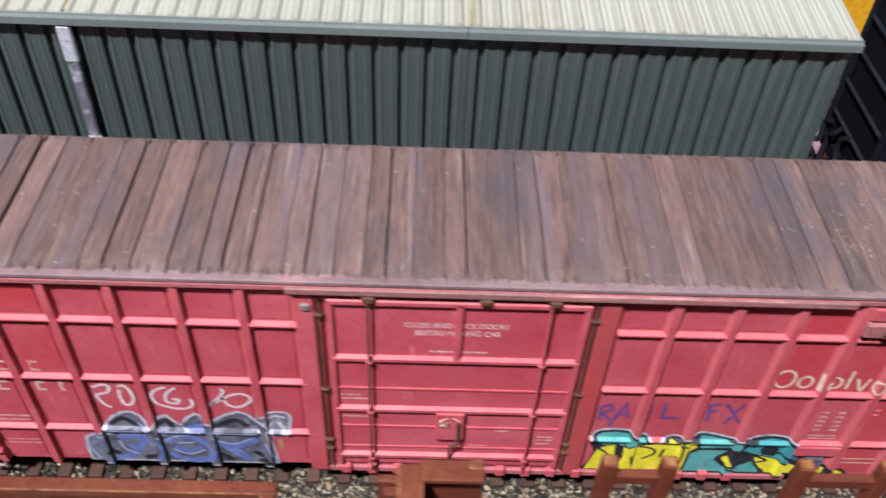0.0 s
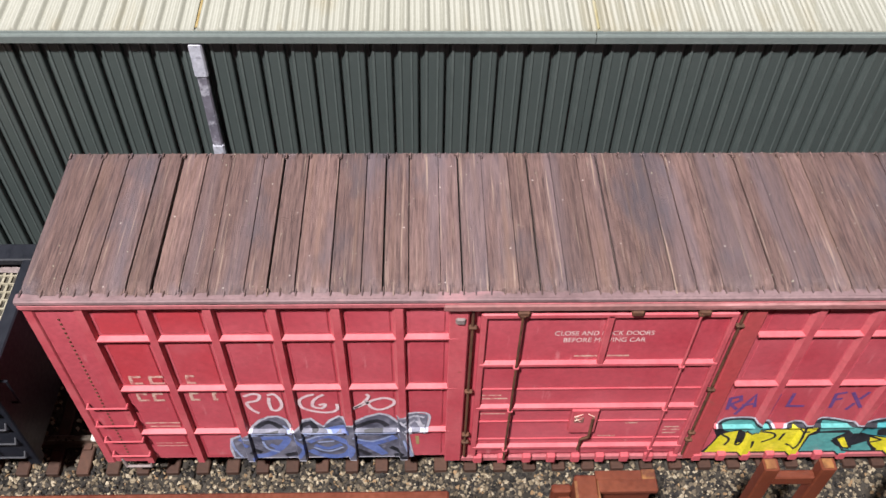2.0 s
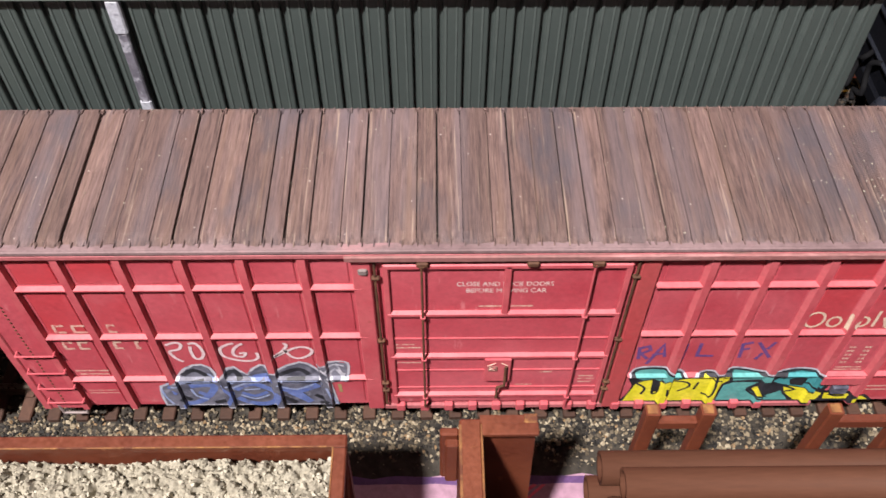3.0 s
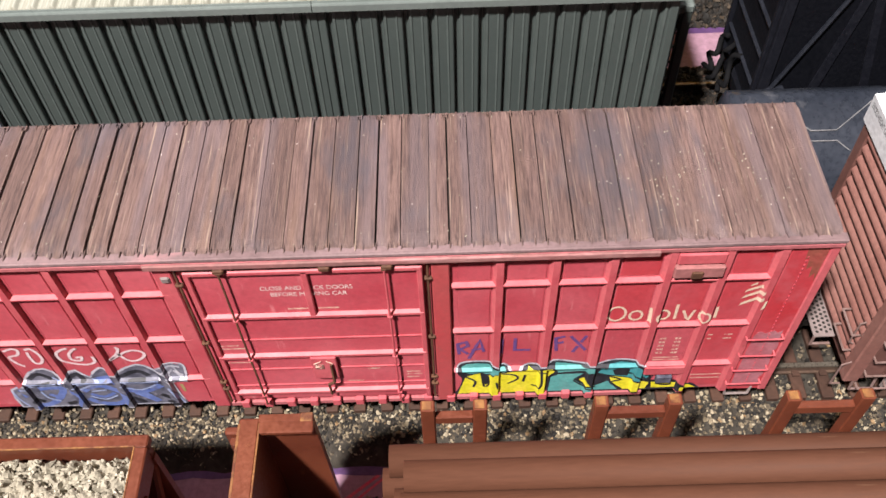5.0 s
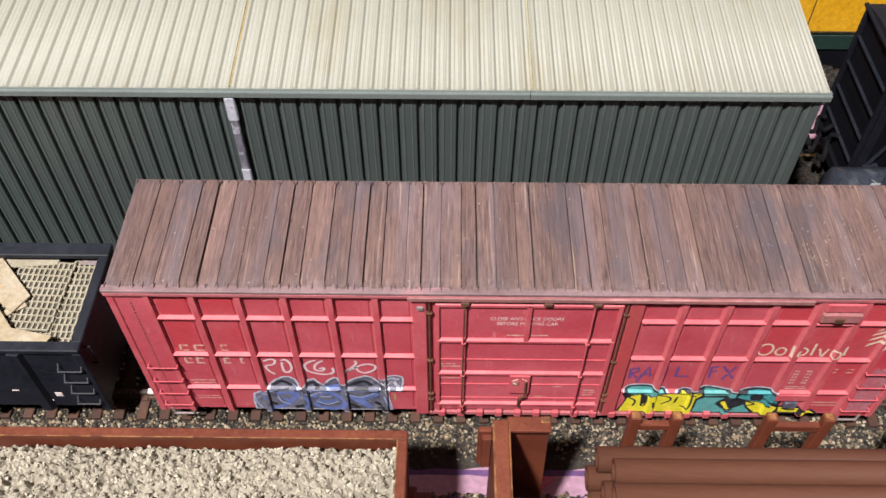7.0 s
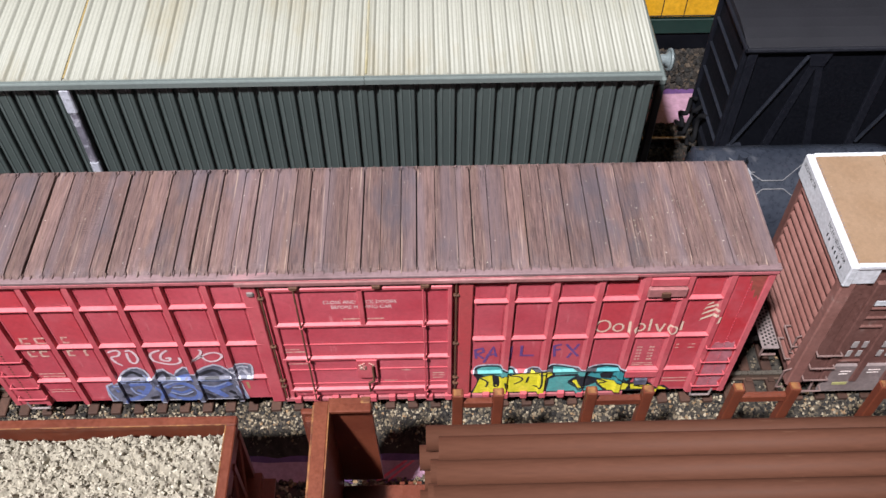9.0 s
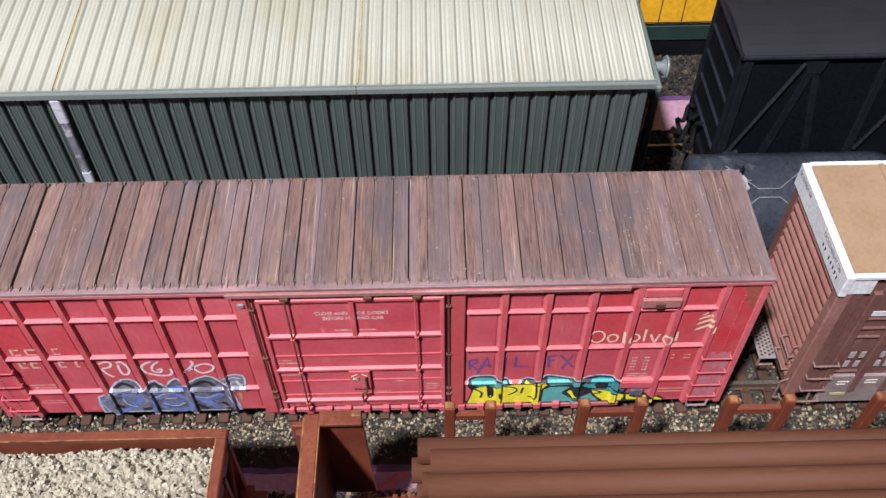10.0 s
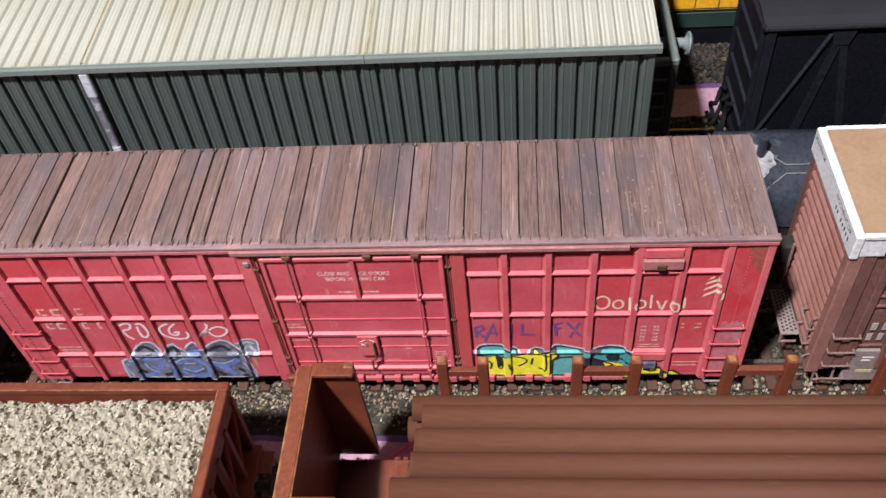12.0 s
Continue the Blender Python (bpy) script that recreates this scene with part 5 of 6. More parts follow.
    part("stirrup_step", path_rod([(110.6, 0.6, 7.6), (110.6, 0.2, 3.2), (115.2, 0.2, 3.2), (115.2, 0.6, 7.6)], 0.3), WIRE, c, "dusty wire step")
    for y, z in ((6.5, 14.4), (6.5, 20.0)):
        part("grab_iron", path_rod([(x0 + 0.2, y - 3.2, z), (x0 - 1.5, y - 3.2, z), (x0 - 1.5, y + 3.2, z), (x0 + 0.2, y + 3.2, z)], 0.25), WIRE, c)
    # brake gear and the end platform
    part("brake_housing", box_bm(x0 - 3.2, x0 + 0.3, 27.0, 31.5, 16.6, 23.4, bevel=0.5), UNDER, c)
    part("brake_rod", path_rod([(x0 - 1.5, 24.8, 10), (x0 - 1.5, 24.8, 27)], 0.35), WIRE, c)
    p = part("end_platform", box_bm(103.6, 108.2, 9.4, 24.0, 9.5, 10.0, bevel=0.1), CAR_GREY, c, "pale perforated end platform")
    hole = None
    for i in range(4):
        for j in range(12):
            x, y = 104.5 + i * 1.0, 10.5 + j * 1.12 + 0.5 * (i % 2)
            if hole is None:
                bm = bmesh.new()
                rod(bm, (x, y, 9.98), (x, y, 10.05), 0.36, 6)
                hole, hx, hy = part("platform_hole", bm, UNDER, p), x, y
            else:
                twin(hole, x - hx, y - hy)
    part("platform_bracket", path_rod([(103.9, 9.7, 9.5), (103.9, 9.7, 6.5), (108.0, 9.7, 6.5)], 0.35), WIRE, c)
    part("corner_step", path_rod([(108.2, 1.0, 13.4), (106.4, 1.0, 12.2), (106.4, 1.0, 4.4), (108.4, 1.0, 4.4)], 0.22), WIRE, c, "grey wire step at the corner")
    part("uncoupling_lever", path_rod([(108.0, 3.6, 24.4), (107.0, 3.6, 23.8), (107.0, 3.6, 17.0), (108.0, 3.6, 16.4)], 0.2), WIRE, c)
    coupler(c, 108, 17, 5.0, -1)
    bogie(c, 132, 17)
    # writing: height warning on the end, owner's mark and number as bars
    along = Matrix(((0, 0, 0), (-1, 0, 0), (0, 1, 0)))
    lettering("warning_line", "EXCESS HEIGHT CAR", x0 - 0.59, 14.0, 54.4, 1.3, BLACK, c, width=11.6, turn=along, label="black stencilled height warning")
    lettering("warning_line", "EXCESS HEIGHT CAR", x0 - 0.59, 33.4, 54.4, 1.3, BLACK, c, width=8.6, turn=along)
    for y in (12.6, 11.2, 8.6, 7.2, 5.8, 4.4, 3.0):
        part("number_bar", box_bm(x0 - 0.63, x0 - 0.54, y - 0.2, y + 0.2, 52.2, 53.2), BLACK, c, "black number as plain bars")
    pale = surface("pale_grey_lettering", (0.36, 0.33, 0.32), (0.28, 0.24, 0.235), 0.6, broad=0.4)
    for x, z, wd in ((119.0, 23.7, 1.9), (121.6, 23.7, 1.7), (118.9, 19.7, 1.7), (121.4, 19.7, 1.7), (126.6, 23.7, 1.7), (126.6, 19.7, 1.7), (128.9, 19.7, 1.7)):
        part("number_bar", box_bm(x + 0.2, x + wd - 0.3, 0.18, 0.3, z + 0.1, z + 2.7), pale, c, "pale mark and number as plain bars")
    bm = bmesh.new()
    for x, z, wd in ((120.4, 12.6, 2.8), (120.4, 11.4, 2.2), (127.4, 13.2, 3.0), (127.4, 12.0, 3.0)):
        box(bm, x, x + wd, 0.05, 0.16, z, z + 0.35)
    tagged(part("small_print", bm, INK_WHITE, c), kind="stuff")
    return c


brown_boxcar()

# ---- black gondola with grid plates and scrap sheets ----


def gondola():
    c = thing("gondola_wagon", (-160, 17, RAIL_TOP), "black open gondola wagon with thick rim and wire rungs", "wagon")
    x0, x1, y0, y1, z0, z1 = -230.0, -104.5, -0.9, 32.2, 6.6, 33.6
    t = 2.6
    part("side_wall", box_bm(x0, x1, y0 + 0.7, y0 + t, z0, z1 - 1.5, bevel=0.2), NAVY, c)
    part("side_wall", box_bm(x0, x1, y1 - t, y1 - 0.7, z0, z1 - 1.5, bevel=0.2), NAVY, c)
    part("end_wall", box_bm(x1 - t, x1 - 0.5, y0 + t, y1 - t, z0, z1 - 1.5, bevel=0.1), NAVY, c)
    part("end_wall", box_bm(x0, x0 + t, y0 + t, y1 - t, z0, z1 - 1.5, bevel=0.1), NAVY, c)
    part("floor_plate", box_bm(x0 + t, x1 - t, y0 + t, y1 - t, z0, z0 + 1.5), NAVY, c)
    for a in ((x0, x1, y0, y0 + t + 0.2, z1 - 1.7, z1), (x0, x1, y1 - t - 1.6, y1, z1 - 1.7, z1), (x1 - t, x1, y0 + t, y1 - t - 1.4, z1 - 1.7, z1 - 0.1), (x0, x0 + t, y0 + t, y1 - t, z1 - 1.7, z1 - 0.1)):
        part("top_rim", box_bm(*a, bevel=0.25), NAVY, c)
    part("corner_post", box_bm(x1 - 2.2, x1 + 0.1, y0 + 0.1, y0 + 2.4, z0 - 1, z1 - 1.7, bevel=0.25), NAVY, c)
    for x in (-120.6, -139.0, -158.0):
        bm = bmesh.new()
        slab(bm, [(x - 2.0, y0 + 0.75), (x - 1.2, y0 - 0.5), (x + 1.2, y0 - 0.5), (x + 2.0, y0 + 0.75)], "z", z0 - 0.6, z1 - 1.7)
        part("side_rib", bm, NAVY, c)
    wire = surface("dull_black_wire", (0.035, 0.036, 0.042), (0.055, 0.056, 0.064), 0.5)
    for z in (25.4, 20.4, 15.2, 10.0):
        part("ladder_rung", path_rod([(-111.6, y0 + 0.8, z + 1.6), (-111.6, y0 - 0.7, z), (-106.0, y0 - 0.7, z), (-106.0, y0 + 0.8, z + 1.6)], 0.2), wire, c)
    part("grab_iron", path_rod([(x1 - 0.4, 2.4, 30.5), (x1 + 1.0, 2.4, 30.5), (x1 + 1.0, 2.4, 23.5), (x1 - 0.4, 2.4, 23.5)], 0.25), NAVY, c)
    part("side_mark", box_bm(-117.0, -115.2, y0 + 0.58, y0 + 0.72, 11.6, 13.2), INK_WHITE, c, "small white square")
    bm = bmesh.new()
    for x, z, w in ((-120.4, 11.8, 1.6), (-120.2, 9.2, 1.8), (-127.4, 14.0, 1.8)):
        box(bm, x, x + w, y0 + 0.58, y0 + 0.72, z, z + 0.3)
    tagged(part("small_print", bm, INK_WHITE, c), kind="stuff")
    coupler(c, x1, 17, 5.0, 1)
    bogie(c, -124, 17)
    return c


gondola()


def grid_plate(centre, lx, ly, turn, tilt, label):
    """A cast plate of raised ribs with rectangular pits between them."""
    p = thing("grid_plate", centre, label, "scrap plate", "grid plates in the gondola")
    c = Vector(centre)
    m = Matrix.Translation(c) @ Euler((radians(tilt), 0, radians(turn))).to_matrix().to_4x4() @ Matrix.Translation(-c)
    bm = box_bm(c.x - lx / 2, c.x + lx / 2, c.y - ly / 2, c.y + ly / 2, c.z, c.z + 0.5)
    bmesh.ops.transform(bm, matrix=m, verts=bm.verts)
    part("backing", bm, MESH_DARK, p)
    bm = bmesh.new()
    rnd = random.Random(int(lx * 10 + ly))
    ny = int(ly / 1.95)
    for i in range(ny + 1):
        y = c.y - ly / 2 + i * ly / ny
        box(bm, c.x - lx / 2, c.x + lx / 2, y - 0.15, y + 0.15, c.z + 0.4, c.z + 1.0 + rnd.uniform(-0.05, 0.05))
    nx = int(lx / 1.25)
    for i in range(ny):
        for k in range(nx + 1):
            x = c.x - lx / 2 + k * lx / nx + (0.1 if i % 2 else -0.1)
            y = c.y - ly / 2 + i * ly / ny
            box(bm, x - 0.25, x + 0.25, y + 0.15, y + ly / ny - 0.15, c.z + 0.4, c.z + 0.95)
    bmesh.ops.transform(bm, matrix=m, verts=bm.verts)
    tagged(part("grid", bm, MESH_TAN, p), kind="stuff")


grid_plate((-121.2, 17.7, 29.6), 13.6, 20.6, -3.0, 0.0, "tan cast grid plate lying in the gondola")
grid_plate((-110.4, 16.1, 28.9), 8.0, 26.0, -1.0, 0.0, "tan cast grid plate lying in the gondola")
grid_plate((-112.5, 5.6, 27.9), 12.0, 8.0, 8.0, 0.0, "tan cast grid plate under the other plates")
grid_plate((-136.0, 17.1, 28.6), 14.0, 24.0, 5.0, 0.0, "tan cast grid plate under scrap sheets")


def sheet(pts, z, th, label, mat=CARD):
    bm = slab(bmesh.new(), pts, "z", z, z + th)
    bmesh.ops.bevel(bm, geom=bm.edges[:], offset=0.12, segments=1, affect="EDGES")
    solo("scrap_sheet", bm, mat, (pts[0][0], pts[0][1], z), label, "scrap sheet", "scrap sheets in the gondola")


sheet([(-132.6, 28.7), (-121.6, 16.5), (-124.6, 11.3), (-140.0, 23.1)], 31.2, 0.7, "stained cream sheet lying on the grid plates")
sheet([(-122.6, 14.9), (-121.8, 13.9), (-129.0, 8.7), (-130.0, 10.5)], 30.7, 0.5, "stained cream sheet lying on the grid plates")
sheet([(-140.0, 19.5), (-132.0, 17.1), (-121.8, 5.1), (-140.0, 1.7)], 32.0, 0.6, "rust-stained pale sheet lying in the gondola")
sheet([(-140.0, 8.7), (-128.0, 6.9), (-112.0, 3.7), (-113.0, 1.5), (-140.0, 1.3)], 32.7, 0.6, "rust-stained pale sheet lying in the gondola")
sheet([(-136.0, 29.5), (-118.0, 29.9), (-118.2, 27.3), (-135.0, 25.7)], 30.2, 0.6, "ochre-stained sheet at the gondola's edge", MESH_TAN)
sheet([(-112.6, 29.5), (-106.8, 29.5), (-107.2, 27.5), (-112.8, 27.7)], 30.0, 0.3, "grey sheet at the gondola's edge", CAR_GREY)

# ---- black covered van and grey sheeted wagon at the back ----


def smooth_line3(pts, steps=4):
    """A rounded line through points in space."""
    p = [Vector(q) for q in [pts[0]] + list(pts) + [pts[-1]]]
    out = []
    for a, b, c, d in zip(p, p[1:], p[2:], p[3:]):
        for i in range(steps):
            t = i / steps
            out.append(0.5 * (2 * b + (c - a) * t + (2 * a - 5 * b + 4 * c - d) * t * t + (3 * b - a - 3 * c + d) * t ** 3))
    return out + [p[-1]]


def black_van():
    c = thing("covered_van", (140, 93.4, RAIL_TOP), "black covered van with diagonal side braces", "wagon")
    x0, x1, y0, y1, z0, z1 = 105.2, 188.0, 78.4, 107.6, 8.0, 54.6
    part("body", box_bm(x0, x1, y0, y1, z0, z1, bevel=0.3), BLACK, c)
    bm = bmesh.new()
    n = 9
    pr = [(y0 - 0.8 + (y1 - y0 + 1.6) * k / (n - 1), z1 - 0.2 + 2.4 * math.sin(math.pi * k / (n - 1)) ** 0.8) for k in range(n)]
    slab(bm, pr + [(y1 + 0.8, z1 - 1.0), (y0 - 0.8, z1 - 1.0)], "x", x0 - 0.8, x1 + 0.8)
    part("roof", bm, surface("matt_black_roof", (0.0068, 0.0068, 0.0100), (0.0098, 0.0098, 0.0135), 0.6, broad=0.1), c, "matt dark grey roof")
    for x in (x0, 143.8):
        part("side_post", box_bm(x, x + 2.6, y0 - 0.9, y0 + 0.2, z0, z1 - 0.6, bevel=0.2), VAN_TRIM, c)
    for xa, xb in ((122.2, 108.6), (160.6, 146.8)):
        bm = bmesh.new()
        rod(bm, (xa, y0 - 0.7, 52.0), (xb, y0 - 0.7, 19.0), 0.6, 6)
        part("side_brace", bm, NAVY, c)
    for xa, xb in ((124.6, 118.0), (125.8, 133.6)):
        bm = bmesh.new()
        slab(bm, [(xa - 0.8, 50.0), (xa + 1.2, 50.0), (xb + 1.2, 10.0), (xb - 1.2, 10.0)], "y", y0 - 0.6, y0 + 0.1)
        part("side_brace", bm, VAN_TRIM, c)
    part("gusset", slab(bmesh.new(), [(121.8, 54.4), (129.2, 54.4), (127.4, 48.4), (123.4, 48.4)], "y", y0 - 0.8, y0 + 0.1), VAN_TRIM, c)
    for i in range(4):
        z = 16.8 + i * 9.3
        part("end_rib", box_bm(x0 - 0.9, x0 + 0.1, y0 + 1.5, y1 - 1.5, z - 0.35, z + 0.35, bevel=0.15), NAVY, c)
    for y in (y0 + 0.2, y1 - 1.6):
        part("end_post", box_bm(x0 - 1.2, x0 + 0.1, y, y + 1.4, z0, z1 - 0.5, bevel=0.2), VAN_TRIM, c)
    part("roof_rim", rod(bmesh.new(), (x0 - 1.0, y0 - 0.9, z1 - 0.3), (x1 + 0.8, y0 - 0.9, z1 - 0.3), 0.7, 8), VAN_TRIM, c, "rounded dark grey roof rim")
    part("roof_rim", rod(bmesh.new(), (x0 - 0.9, y0 - 0.9, z1 - 0.3), (x0 - 0.9, y1 + 0.8, z1 - 0.3), 0.7, 8), VAN_TRIM, c)
    part("door_step", box_bm(107.0, 111.6, y0 - 1.8, y0, 18.2, 18.8), NAVY, c)
    rnd = random.Random(17)
    for yy, zz in ((92.0, 17.0), (98.0, 16.0), (104.0, 14.0)):
        pts = [(x0 - 0.6, yy, zz)]
        for i in range(5):
            pts.append((x0 - 1.2 - 1.6 * rnd.random() - 0.7 * i, yy + rnd.uniform(-3, 3), zz - 2.4 * (i + 1) + rnd.uniform(-1, 1)))
        part("coupling_hose", path_rod(smooth_line3(pts), 0.75, 7), RUBBER, c, "black rubber coupling hose", smooth=True)
    part("headstock", box_bm(x0 - 1.2, x0 + 0.6, y0 + 1, y1 - 1, 6.0, 10.0, bevel=0.3), BLACK, c)
    bogie(c, 122, 93.4)
    return c


black_van()


def sheeted_wagon():
    c = thing("sheeted_wagon", (122, 62, RAIL_TOP), "low dark grey wagon under a creased, whitened cover", "wagon")
    x0, x1 = 94.0, 150.0
    bm = bmesh.new()
    prof = [(50.0, 6.0), (50.0, 15.0), (53.5, 19.6), (60.0, 24.4), (66.0, 27.2), (70.5, 25.0), (73.5, 18.0), (73.5, 6.0)]
    n = 18
    rows = []
    for i in range(n + 1):
        x = x0 + (x1 - x0) * i / n
        rows.append([bm.verts.new((x, y, z + 0.35 * noise.noise((x * 0.12, y * 0.2, 3)))) for y, z in prof])
    for a, b in zip(rows, rows[1:]):
        for j in range(len(prof) - 1):
            bm.faces.new((a[j], b[j], b[j + 1], a[j + 1]))
    bm.faces.new(rows[0]), bm.faces.new(rows[-1][::-1])
    part("cover", bm, TARP, c, "creased grey cover with white wear", smooth=True)

    def on(x, y):
        for (ya, za), (yb, zb) in zip(prof[1:5], prof[2:5]):
            if ya <= y <= yb:
                return (x, y - 0.15, za + (zb - za) * (y - ya) / (yb - ya) + 0.25)
        return (x, y, prof[1][1])
    for pts in (((103, 64), (112, 58), (118, 58), (127, 64)), ((103, 51), (112, 56), (118, 56), (127, 51)), ((99, 60), (110, 60)), ((127, 64), (136, 58), (142, 58)), ((127, 51), (136, 56), (142, 56))):
        part("crease", path_rod([on(*p) for p in pts], 0.15), FOLD, c)
    rnd = random.Random(3)
    bm = bmesh.new()
    rows = []
    for i in range(9):
        y = 55.0 + i
        a, b = 103.6 - 3.0 * math.sin(math.pi * i / 8) - rnd.uniform(0, 1.2), 105.0 + 3.4 * math.sin(math.pi * i / 8) + rnd.uniform(0, 1.6)
        rows.append([bm.verts.new(Vector(on(x, y)) + Vector((0, 0, 0.2))) for x in (a, (a + b) / 2, b)])
    for p, q in zip(rows, rows[1:]):
        for j in (0, 1):
            bm.faces.new((p[j], p[j + 1], q[j + 1], q[j]))
    part("worn_patch", bm, surface("white_wear_on_sheet", (0.11, 0.115, 0.13), (0.30, 0.30, 0.32), 0.6, broad=0.3, marks=(0.045, 0.05, 0.062), mark_scale=0.4, mark_from=0.52), c, "white worn patch")
    bm = bmesh.new()
    rod(bm, (105.4, 60.6, 22.0), (105.4, 60.6, 31.0), 1.3, 12)
    part("stub_post", bm, TARP, c)
    part("solebar", box_bm(x0, x1, 50.6, 73.0, 4.0, 6.0, bevel=0.3), UNDER, c)
    bogie(c, 112, 62)
    return c


sheeted_wagon()


def yellow_engine():
    c = thing("locomotive", (150, 166, RAIL_TOP), "yellow and green locomotive side far behind the warehouse", "locomotive")
    x0, x1 = 84.0, 260.0
    part("body", box_bm(x0, x1, 150.0, 182.0, 12.2, 54.0, bevel=0.8), YELLOW, c)
    part("lower_body", box_bm(x0, x1, 149.6, 182.4, 5.6, 12.2, bevel=0.4), DEEP_GREEN, c, "deep green lower band")
    for x in (93.0, 101.2, 109.4):
        part("panel_joint", box_bm(x - 0.16, x + 0.16, 149.88, 150.2, 13.0, 53.0), UNDER, c)
    part("hand_rail", rod(bmesh.new(), (x0, 148.8, 14.2), (x1, 148.8, 14.2), 0.22, 6), UNDER, c)
    part("underframe", box_bm(x0, x1, 150.4, 181.6, -3.2, 5.6), BLACK, c)
    for x in (105, 125, 145):
        bm = bmesh.new()
        rod(bm, (x, 156, RAIL_TOP + 4.5), (x, 176, RAIL_TOP + 4.5), 4.5, 20)
        part("wheel", bm, UNDER, c)
    return c


yellow_engine()
track(166.0, 60, 260)
rnd = random.Random(8)
places = []
for _ in range(1700):
    x, y = rnd.uniform(80, 124), rnd.uniform(135.5, 151)
    places.append(((x, y, BOARD_Z + min(5.6, (y - 135.5) * 0.8) + rnd.uniform(-0.4, 0.5)), rnd.uniform(0.6, 1.5)))
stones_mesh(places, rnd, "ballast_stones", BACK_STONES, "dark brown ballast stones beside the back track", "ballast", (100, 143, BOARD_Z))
bm = bmesh.new()
slab(bm, [(92, 132.6), (116, 132.8), (116, 135.6), (92, 135.2)], "z", BOARD_Z, BOARD_Z + 0.06)
solo("paint_stripe", bm, VIOLET, (104, 139, BOARD_Z), "dark violet painted stripe along the pink baseboard", "paint", kind="structure")

# ---- brown hopper wagon with a pale load, in the foreground ----


def hopper():
    c = thing("hopper_wagon", (-90, -40, RAIL_TOP), "red-brown hopper wagon with a worn rim", "wagon")
    x0, x1, y0, y1, z1 = -170.0, -26.0, -55.4, -22.9, 38.2
    t = 2.2
    for a in ((x0, x1, y1 - t, y1, z1 - 2.0, z1), (x0, x1, y0, y0 + t, z1 - 2.0, z1), (x1 - t, x1, y0 + t, y1 - t, z1 - 2.0, z1 - 0.05), (x0, x0 + t, y0 + t, y1 - t, z1 - 2.0, z1 - 0.05)):
        part("top_rim", box_bm(*a, bevel=0.25), OXIDE, c)
    part("worn_edge", box_bm(x0 + t, x1 - t, y1 - t - 0.08, y1 - t + 0.16, z1 - 0.3, z1 + 0.04, bevel=0.05), WORN_EDGE, c)
    part("worn_edge", box_bm(x1 - t - 0.08, x1 - t + 0.16, y0 + t, y1 - t, z1 - 0.3, z1 + 0.03, bevel=0.05), WORN_EDGE, c)
    part("side_wall", box_bm(x0 + 0.5, x1 - 0.6, y1 - t + 0.4, y1 - 0.6, 12.0, z1 - 2.0), OXIDE, c)
    part("side_wall", box_bm(x0 + 0.5, x1 - 0.6, y0 + 0.6, y0 + t - 0.4, 12.0, z1 - 2.0), OXIDE, c)
    bm = bmesh.new()
    slab(bm, [(x1 - 0.7, z1 - 2.0), (x1 - 0.7, 31.0), (x1 - 16.0, 13.0), (x1 - 18.0, 13.0), (x1 - 2.0, 31.6), (x1 - 2.0, z1 - 2.0)], "y", y0 + t - 0.4, y1 - t + 0.4)
    part("end_slope", bm, OXIDE, c)
    bm = bmesh.new()
    slab(bm, [(x0 + 0.7, z1 - 2.0), (x0 + 0.7, 31.0), (x0 + 16.0, 13.0), (x0 + 18.0, 13.0), (x0 + 2.0, 31.6), (x0 + 2.0, z1 - 2.0)], "y", y0 + t - 0.4, y1 - t + 0.4)
    part("end_slope", bm, OXIDE, c)
    for y in (y1 - 2.2, -33.0, -40.0, -47.0, y0 + 0.8):
        bm = bmesh.new()
        slab(bm, [(x1 - 1.6, 33.0), (x1 - 0.2, 33.0), (x1 - 0.4, 12.4), (x1 - 1.8, 12.4)], "y", y, y + 1.3)
        part("end_post", bm, OXIDE, c)
    for ya, yb in ((y1 - 2.0, -33.0), (-33.0, -40.0)):
        bm = bmesh.new()
        rod(bm, (x1 - 1.0, ya, 31), (x1 - 1.0, yb, 13.5), 0.7, 6)
        part("end_brace", bm, OXIDE, c)
    part("underframe", box_bm(x0, x1 + 1.4, y0 + 5.5, y1 - 1.0, 9.8, 12.4, bevel=0.2), OXIDE, c)
    p = part("end_step", box_bm(x1 + 1.0, x1 + 4.6, -31.0, -25.0, 10.6, 11.4, bevel=0.1), OXIDE, c)
    for x in (-40, -56, -72, -88, -104):
        part("side_rib", box_bm(x - 0.8, x + 0.8, y1 - 0.7, y1 - 0.02, 12.0, z1 - 2.0, bevel=0.2), OXIDE, c)
    for y in (-34.0, -46.0):
        bm = bmesh.new()
        rod(bm, (x1 + 1.2, y, 11.0), (x1 + 5.0, y, 11.0), 1.1, 10)
        rod(bm, (x1 + 5.0, y, 11.0), (x1 + 5.8, y, 11.0), 2.6, 16)
        part("buffer", bm, UNDER, c)
    bogie(c, -46, -40)
    return c


hopper()


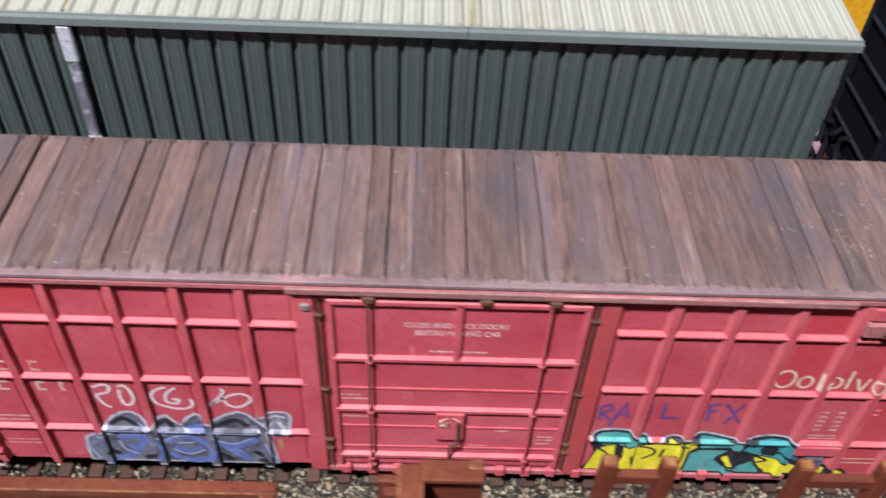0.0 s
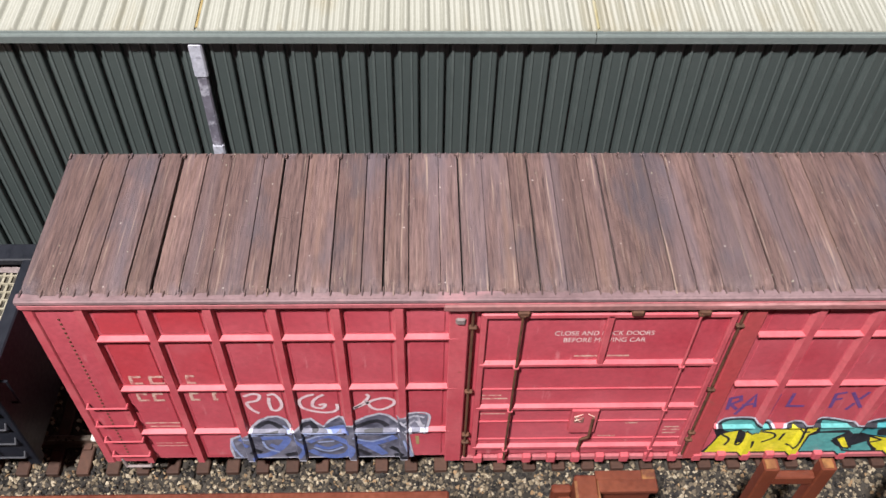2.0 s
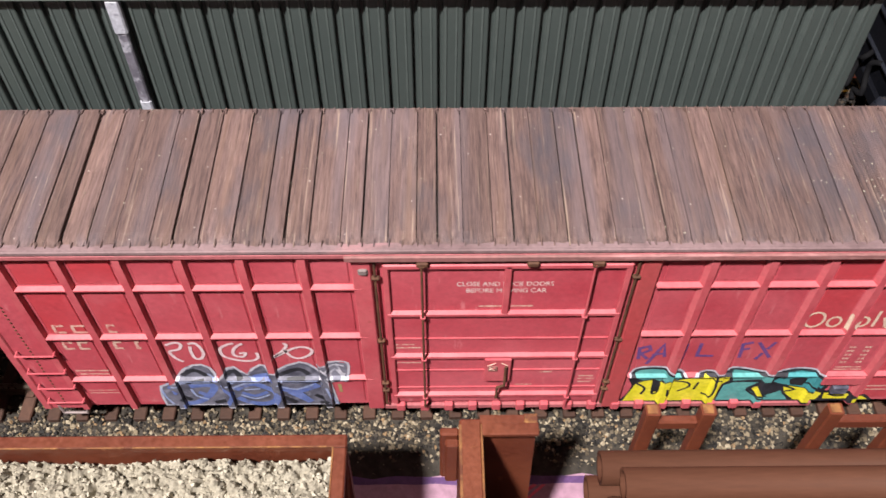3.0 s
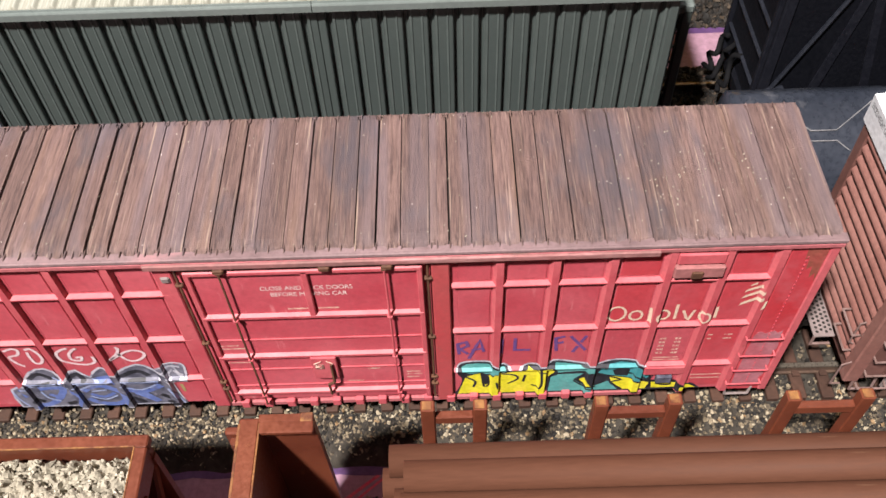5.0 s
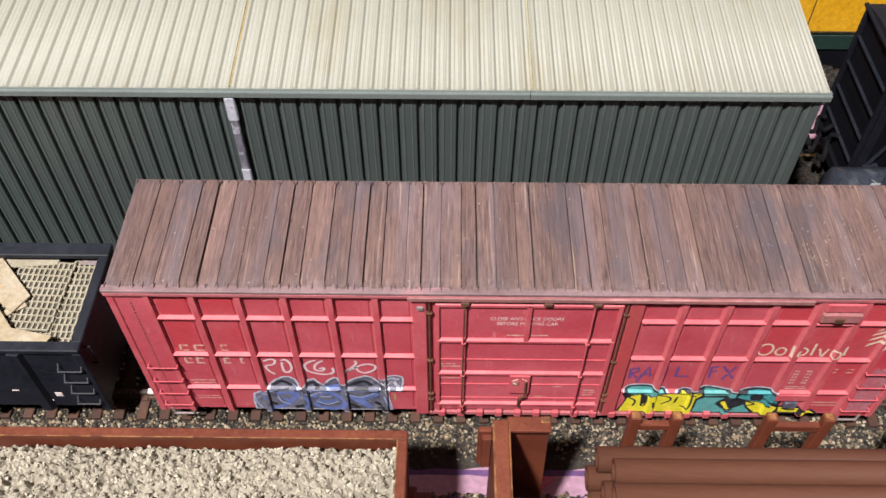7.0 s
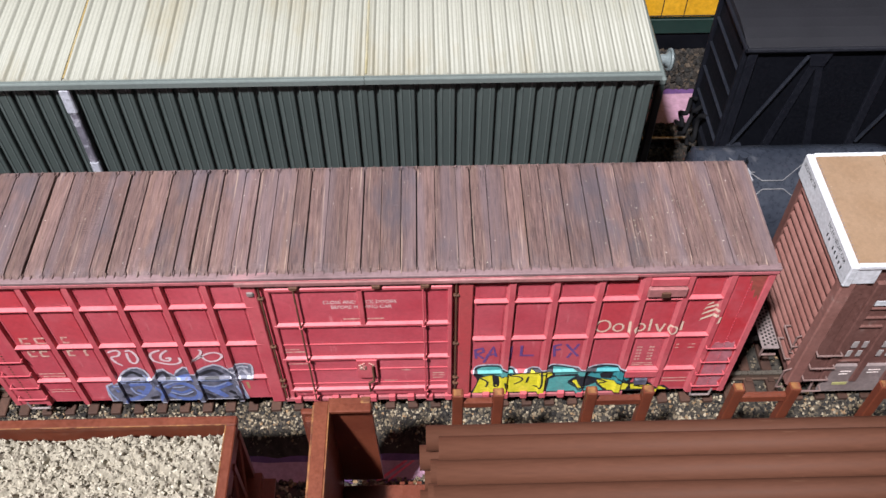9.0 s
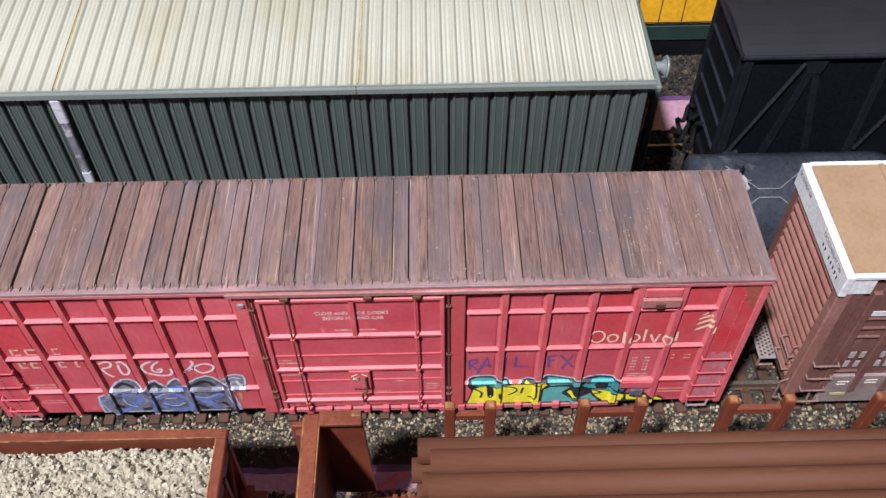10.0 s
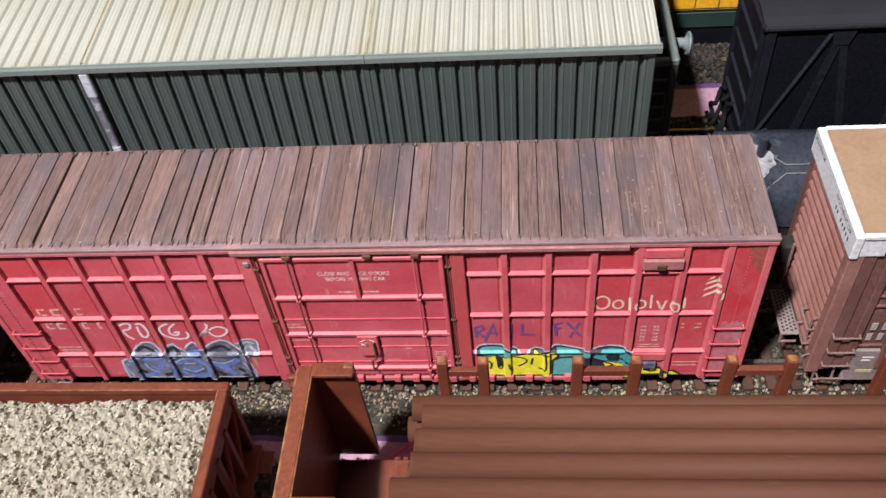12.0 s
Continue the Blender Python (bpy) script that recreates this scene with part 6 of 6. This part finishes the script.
def load():
    """Crumbled pale load: an uneven heap with loose crumbs on it."""
    x0, x1, y0, y1 = -167.0, -28.3, -53.0, -25.2
    step = 0.34

    def height(x, y):
        edge = min(x1 - x, y1 - y, y - y0, 6.0) / 6.0
        h = 33.6 + 2.6 * edge ** 0.7 + 1.3 * noise.noise((x * 0.06, y * 0.06, 1))
        a = noise.noise((x * 0.75, y * 0.75, 5.0))
        b = noise.noise((x * 1.9, y * 1.9, 9.0))
        big = noise.noise((x * 0.38, y * 0.38, 7.0))
        pit = max(0.0, noise.noise((x * 0.62, y * 0.62, 4.0)))
        return h + 0.7 * big + 1.35 * a + 0.75 * b - 2.6 * pit
    nx, ny = int((x1 + 125.0) / step), int((y1 - y0) / step)
    verts = []
    for i in range(nx + 1):
        x = -125.0 + i * step
        for j in range(ny + 1):
            y = y0 + j * step
            verts.append(((x + 90) * MM, (y + 40) * MM, (height(x, y) - 33) * MM))
    faces = [(i * (ny + 1) + j, (i + 1) * (ny + 1) + j, (i + 1) * (ny + 1) + j + 1, i * (ny + 1) + j + 1) for i in range(nx) for j in range(ny)]
    me = bpy.data.meshes.new("gravel_load")
    me.from_pydata(verts, [], faces)
    me.materials.append(GRAVEL)
    ob = new("gravel_load", me)
    ob.location = (-0.090, -0.040, 0.033)
    tagged(ob, "pale beige crumbled stone load in the hopper wagon", "gravel", kind="stuff")
    rnd = random.Random(31)
    places = []
    for _ in range(3200):
        x, y = rnd.uniform(-124, x1 - 0.5), rnd.uniform(y0 + 0.5, y1 - 0.4)
        places.append(((x, y, height(x, y) + rnd.uniform(-0.1, 0.3)), rnd.uniform(0.22, 0.6)))
    stones_mesh(places, rnd, "gravel_crumbs", CRUMBS, "pale beige crumbs heaped in the hopper wagon", "gravel", (-90, -40, 33))


load()

# ---- brown bulkhead flat wagon with stakes and a load of pipes ----


def flat_wagon():
    c = thing("bulkhead_flat_wagon", (100, -40, RAIL_TOP), "red-brown flat wagon with an end bulkhead and side stakes", "wagon")
    part("deck", box_bm(-9.5, 240.0, -55.5, -27.8, 10.4, 12.6, bevel=0.25), OXIDE, c)
    b = part("bulkhead", box_bm(-8.3, -5.0, -56.0, -25.6, 12.4, 48.4, bevel=0.3), OXIDE, c, "worn brown end bulkhead")
    bm = bmesh.new()
    slab(bm, [(-5.2, 48.4), (3.3, 48.4), (4.2, 12.5), (-5.2, 12.5)], "y", -26.4, -25.1)
    part("side_gusset", bm, OXIDE, b)
    bm = bmesh.new()
    slab(bm, [(-5.2, 48.4), (3.3, 48.4), (4.2, 12.5), (-5.2, 12.5)], "y", -56.2, -54.9)
    part("side_gusset", bm, OXIDE, b)
    part("top_flange", box_bm(-5.1, 3.5, -28.3, -26.3, 47.5, 48.45, bevel=0.15), OXIDE, b)
    part("worn_edge", box_bm(-5.15, -4.85, -55.8, -26.6, 48.1, 48.45, bevel=0.08), WORN_EDGE, b)
    part("worn_edge", box_bm(-8.4, -7.9, -55.8, -26.6, 48.05, 48.45, bevel=0.1), WORN_EDGE, b)
    part("worn_edge", box_bm(1.4, 3.4, -26.5, -25.0, 48.1, 48.65, bevel=0.1), WORN_EDGE, b)
    part("end_bracket", box_bm(-11.2, -8.3, -26.8, -25.5, 30.0, 45.4, bevel=0.3), OXIDE, b)
    part("end_bracket", box_bm(-10.4, -8.3, -28.2, -26.8, 31.4, 44.4, bevel=0.3), OXIDE, b)
    s = None
    for x in (21.4, 29.9, 49.4, 61.2, 80.2, 92.0, 111.0, 122.8, 141.8, 153.6):
        if s is None:
            bm = box_bm(x - 1.15, x + 1.15, -24.5, -22.5, 11.0, 46.8, bevel=0.2)
            s, sx = part("stake", bm, OXIDE, c), x
            pocket = part("stake_pocket", box_bm(x - 1.5, x + 1.5, -27.85, -24.4, 10.6, 14.4, bevel=0.2), OXIDE, c)
        else:
            twin(s, x - sx)
            twin(pocket, x - sx)
        part("stake_tip", box_bm(x - 0.9, x + 0.6, -24.3, -22.8, 46.75, 46.95), WORN_EDGE, c)
    for a, d in ((21.4, 29.9), (49.4, 61.2), (80.2, 92.0), (111.0, 122.8), (141.8, 153.6)):
        part("stake_tie", box_bm(a + 1.1, d - 1.1, -24.3, -22.9, 41.6, 43.8, bevel=0.2), OXIDE, c)
    for i in range(4):
        part("deck_lug", box_bm(8.0 + i * 2.0, 9.2 + i * 2.0, -28.1, -27.4, 12.4, 13.2, bevel=0.1), OXIDE, c)
    bogie(c, 24, -40)
    coupler(c, -9.5, -40, 5.0, -1)
    return c


flat_wagon()


def pipe(x0, y, z, r):
    bm = bmesh.new()
    n, inner = 28, r * 0.72
    x1 = 215.0
    rings = []
    for x, rr in ((x0 + 6.0, inner), (x0, inner), (x0, r), (x1, r)):
        rings.append([bm.verts.new((x, y + rr * math.cos(2 * math.pi * k / n), z + rr * math.sin(2 * math.pi * k / n))) for k in range(n)])
    for a, b in zip(rings, rings[1:]):
        for k in range(n):
            bm.faces.new((a[k], a[(k + 1) % n], b[(k + 1) % n], b[k]))
    bm.faces.new(rings[0])
    bm.faces.new(rings[-1][::-1])
    ob = solo("pipe", bm, TUBE, (x0, y, z), "matt brown pipe stacked on the flat wagon", "pipe", "pipes on the flat wagon", smooth=True)
    return ob


R = 2.78
for x, y in ((17.2, -31.6), (16.7, -37.1), (16.0, -42.6), (11.7, -48.2)):
    pipe(x, y, 37.3, R)
for x, y, z in ((14.5, -27.3, 34.2), (15.4, -34.4, 32.5), (14.8, -39.9, 32.5), (14.6, -45.4, 32.5), (13.0, -50.9, 32.5)):
    pipe(x, y, z, R)
for row, z in enumerate((27.7, 22.9, 18.1)):
    for k in range(4):
        pipe(13.0 + (k * 7 + row * 5) % 4, -28.6 - 5.6 * k - (2.8 if row % 2 else 0.0), z, R)
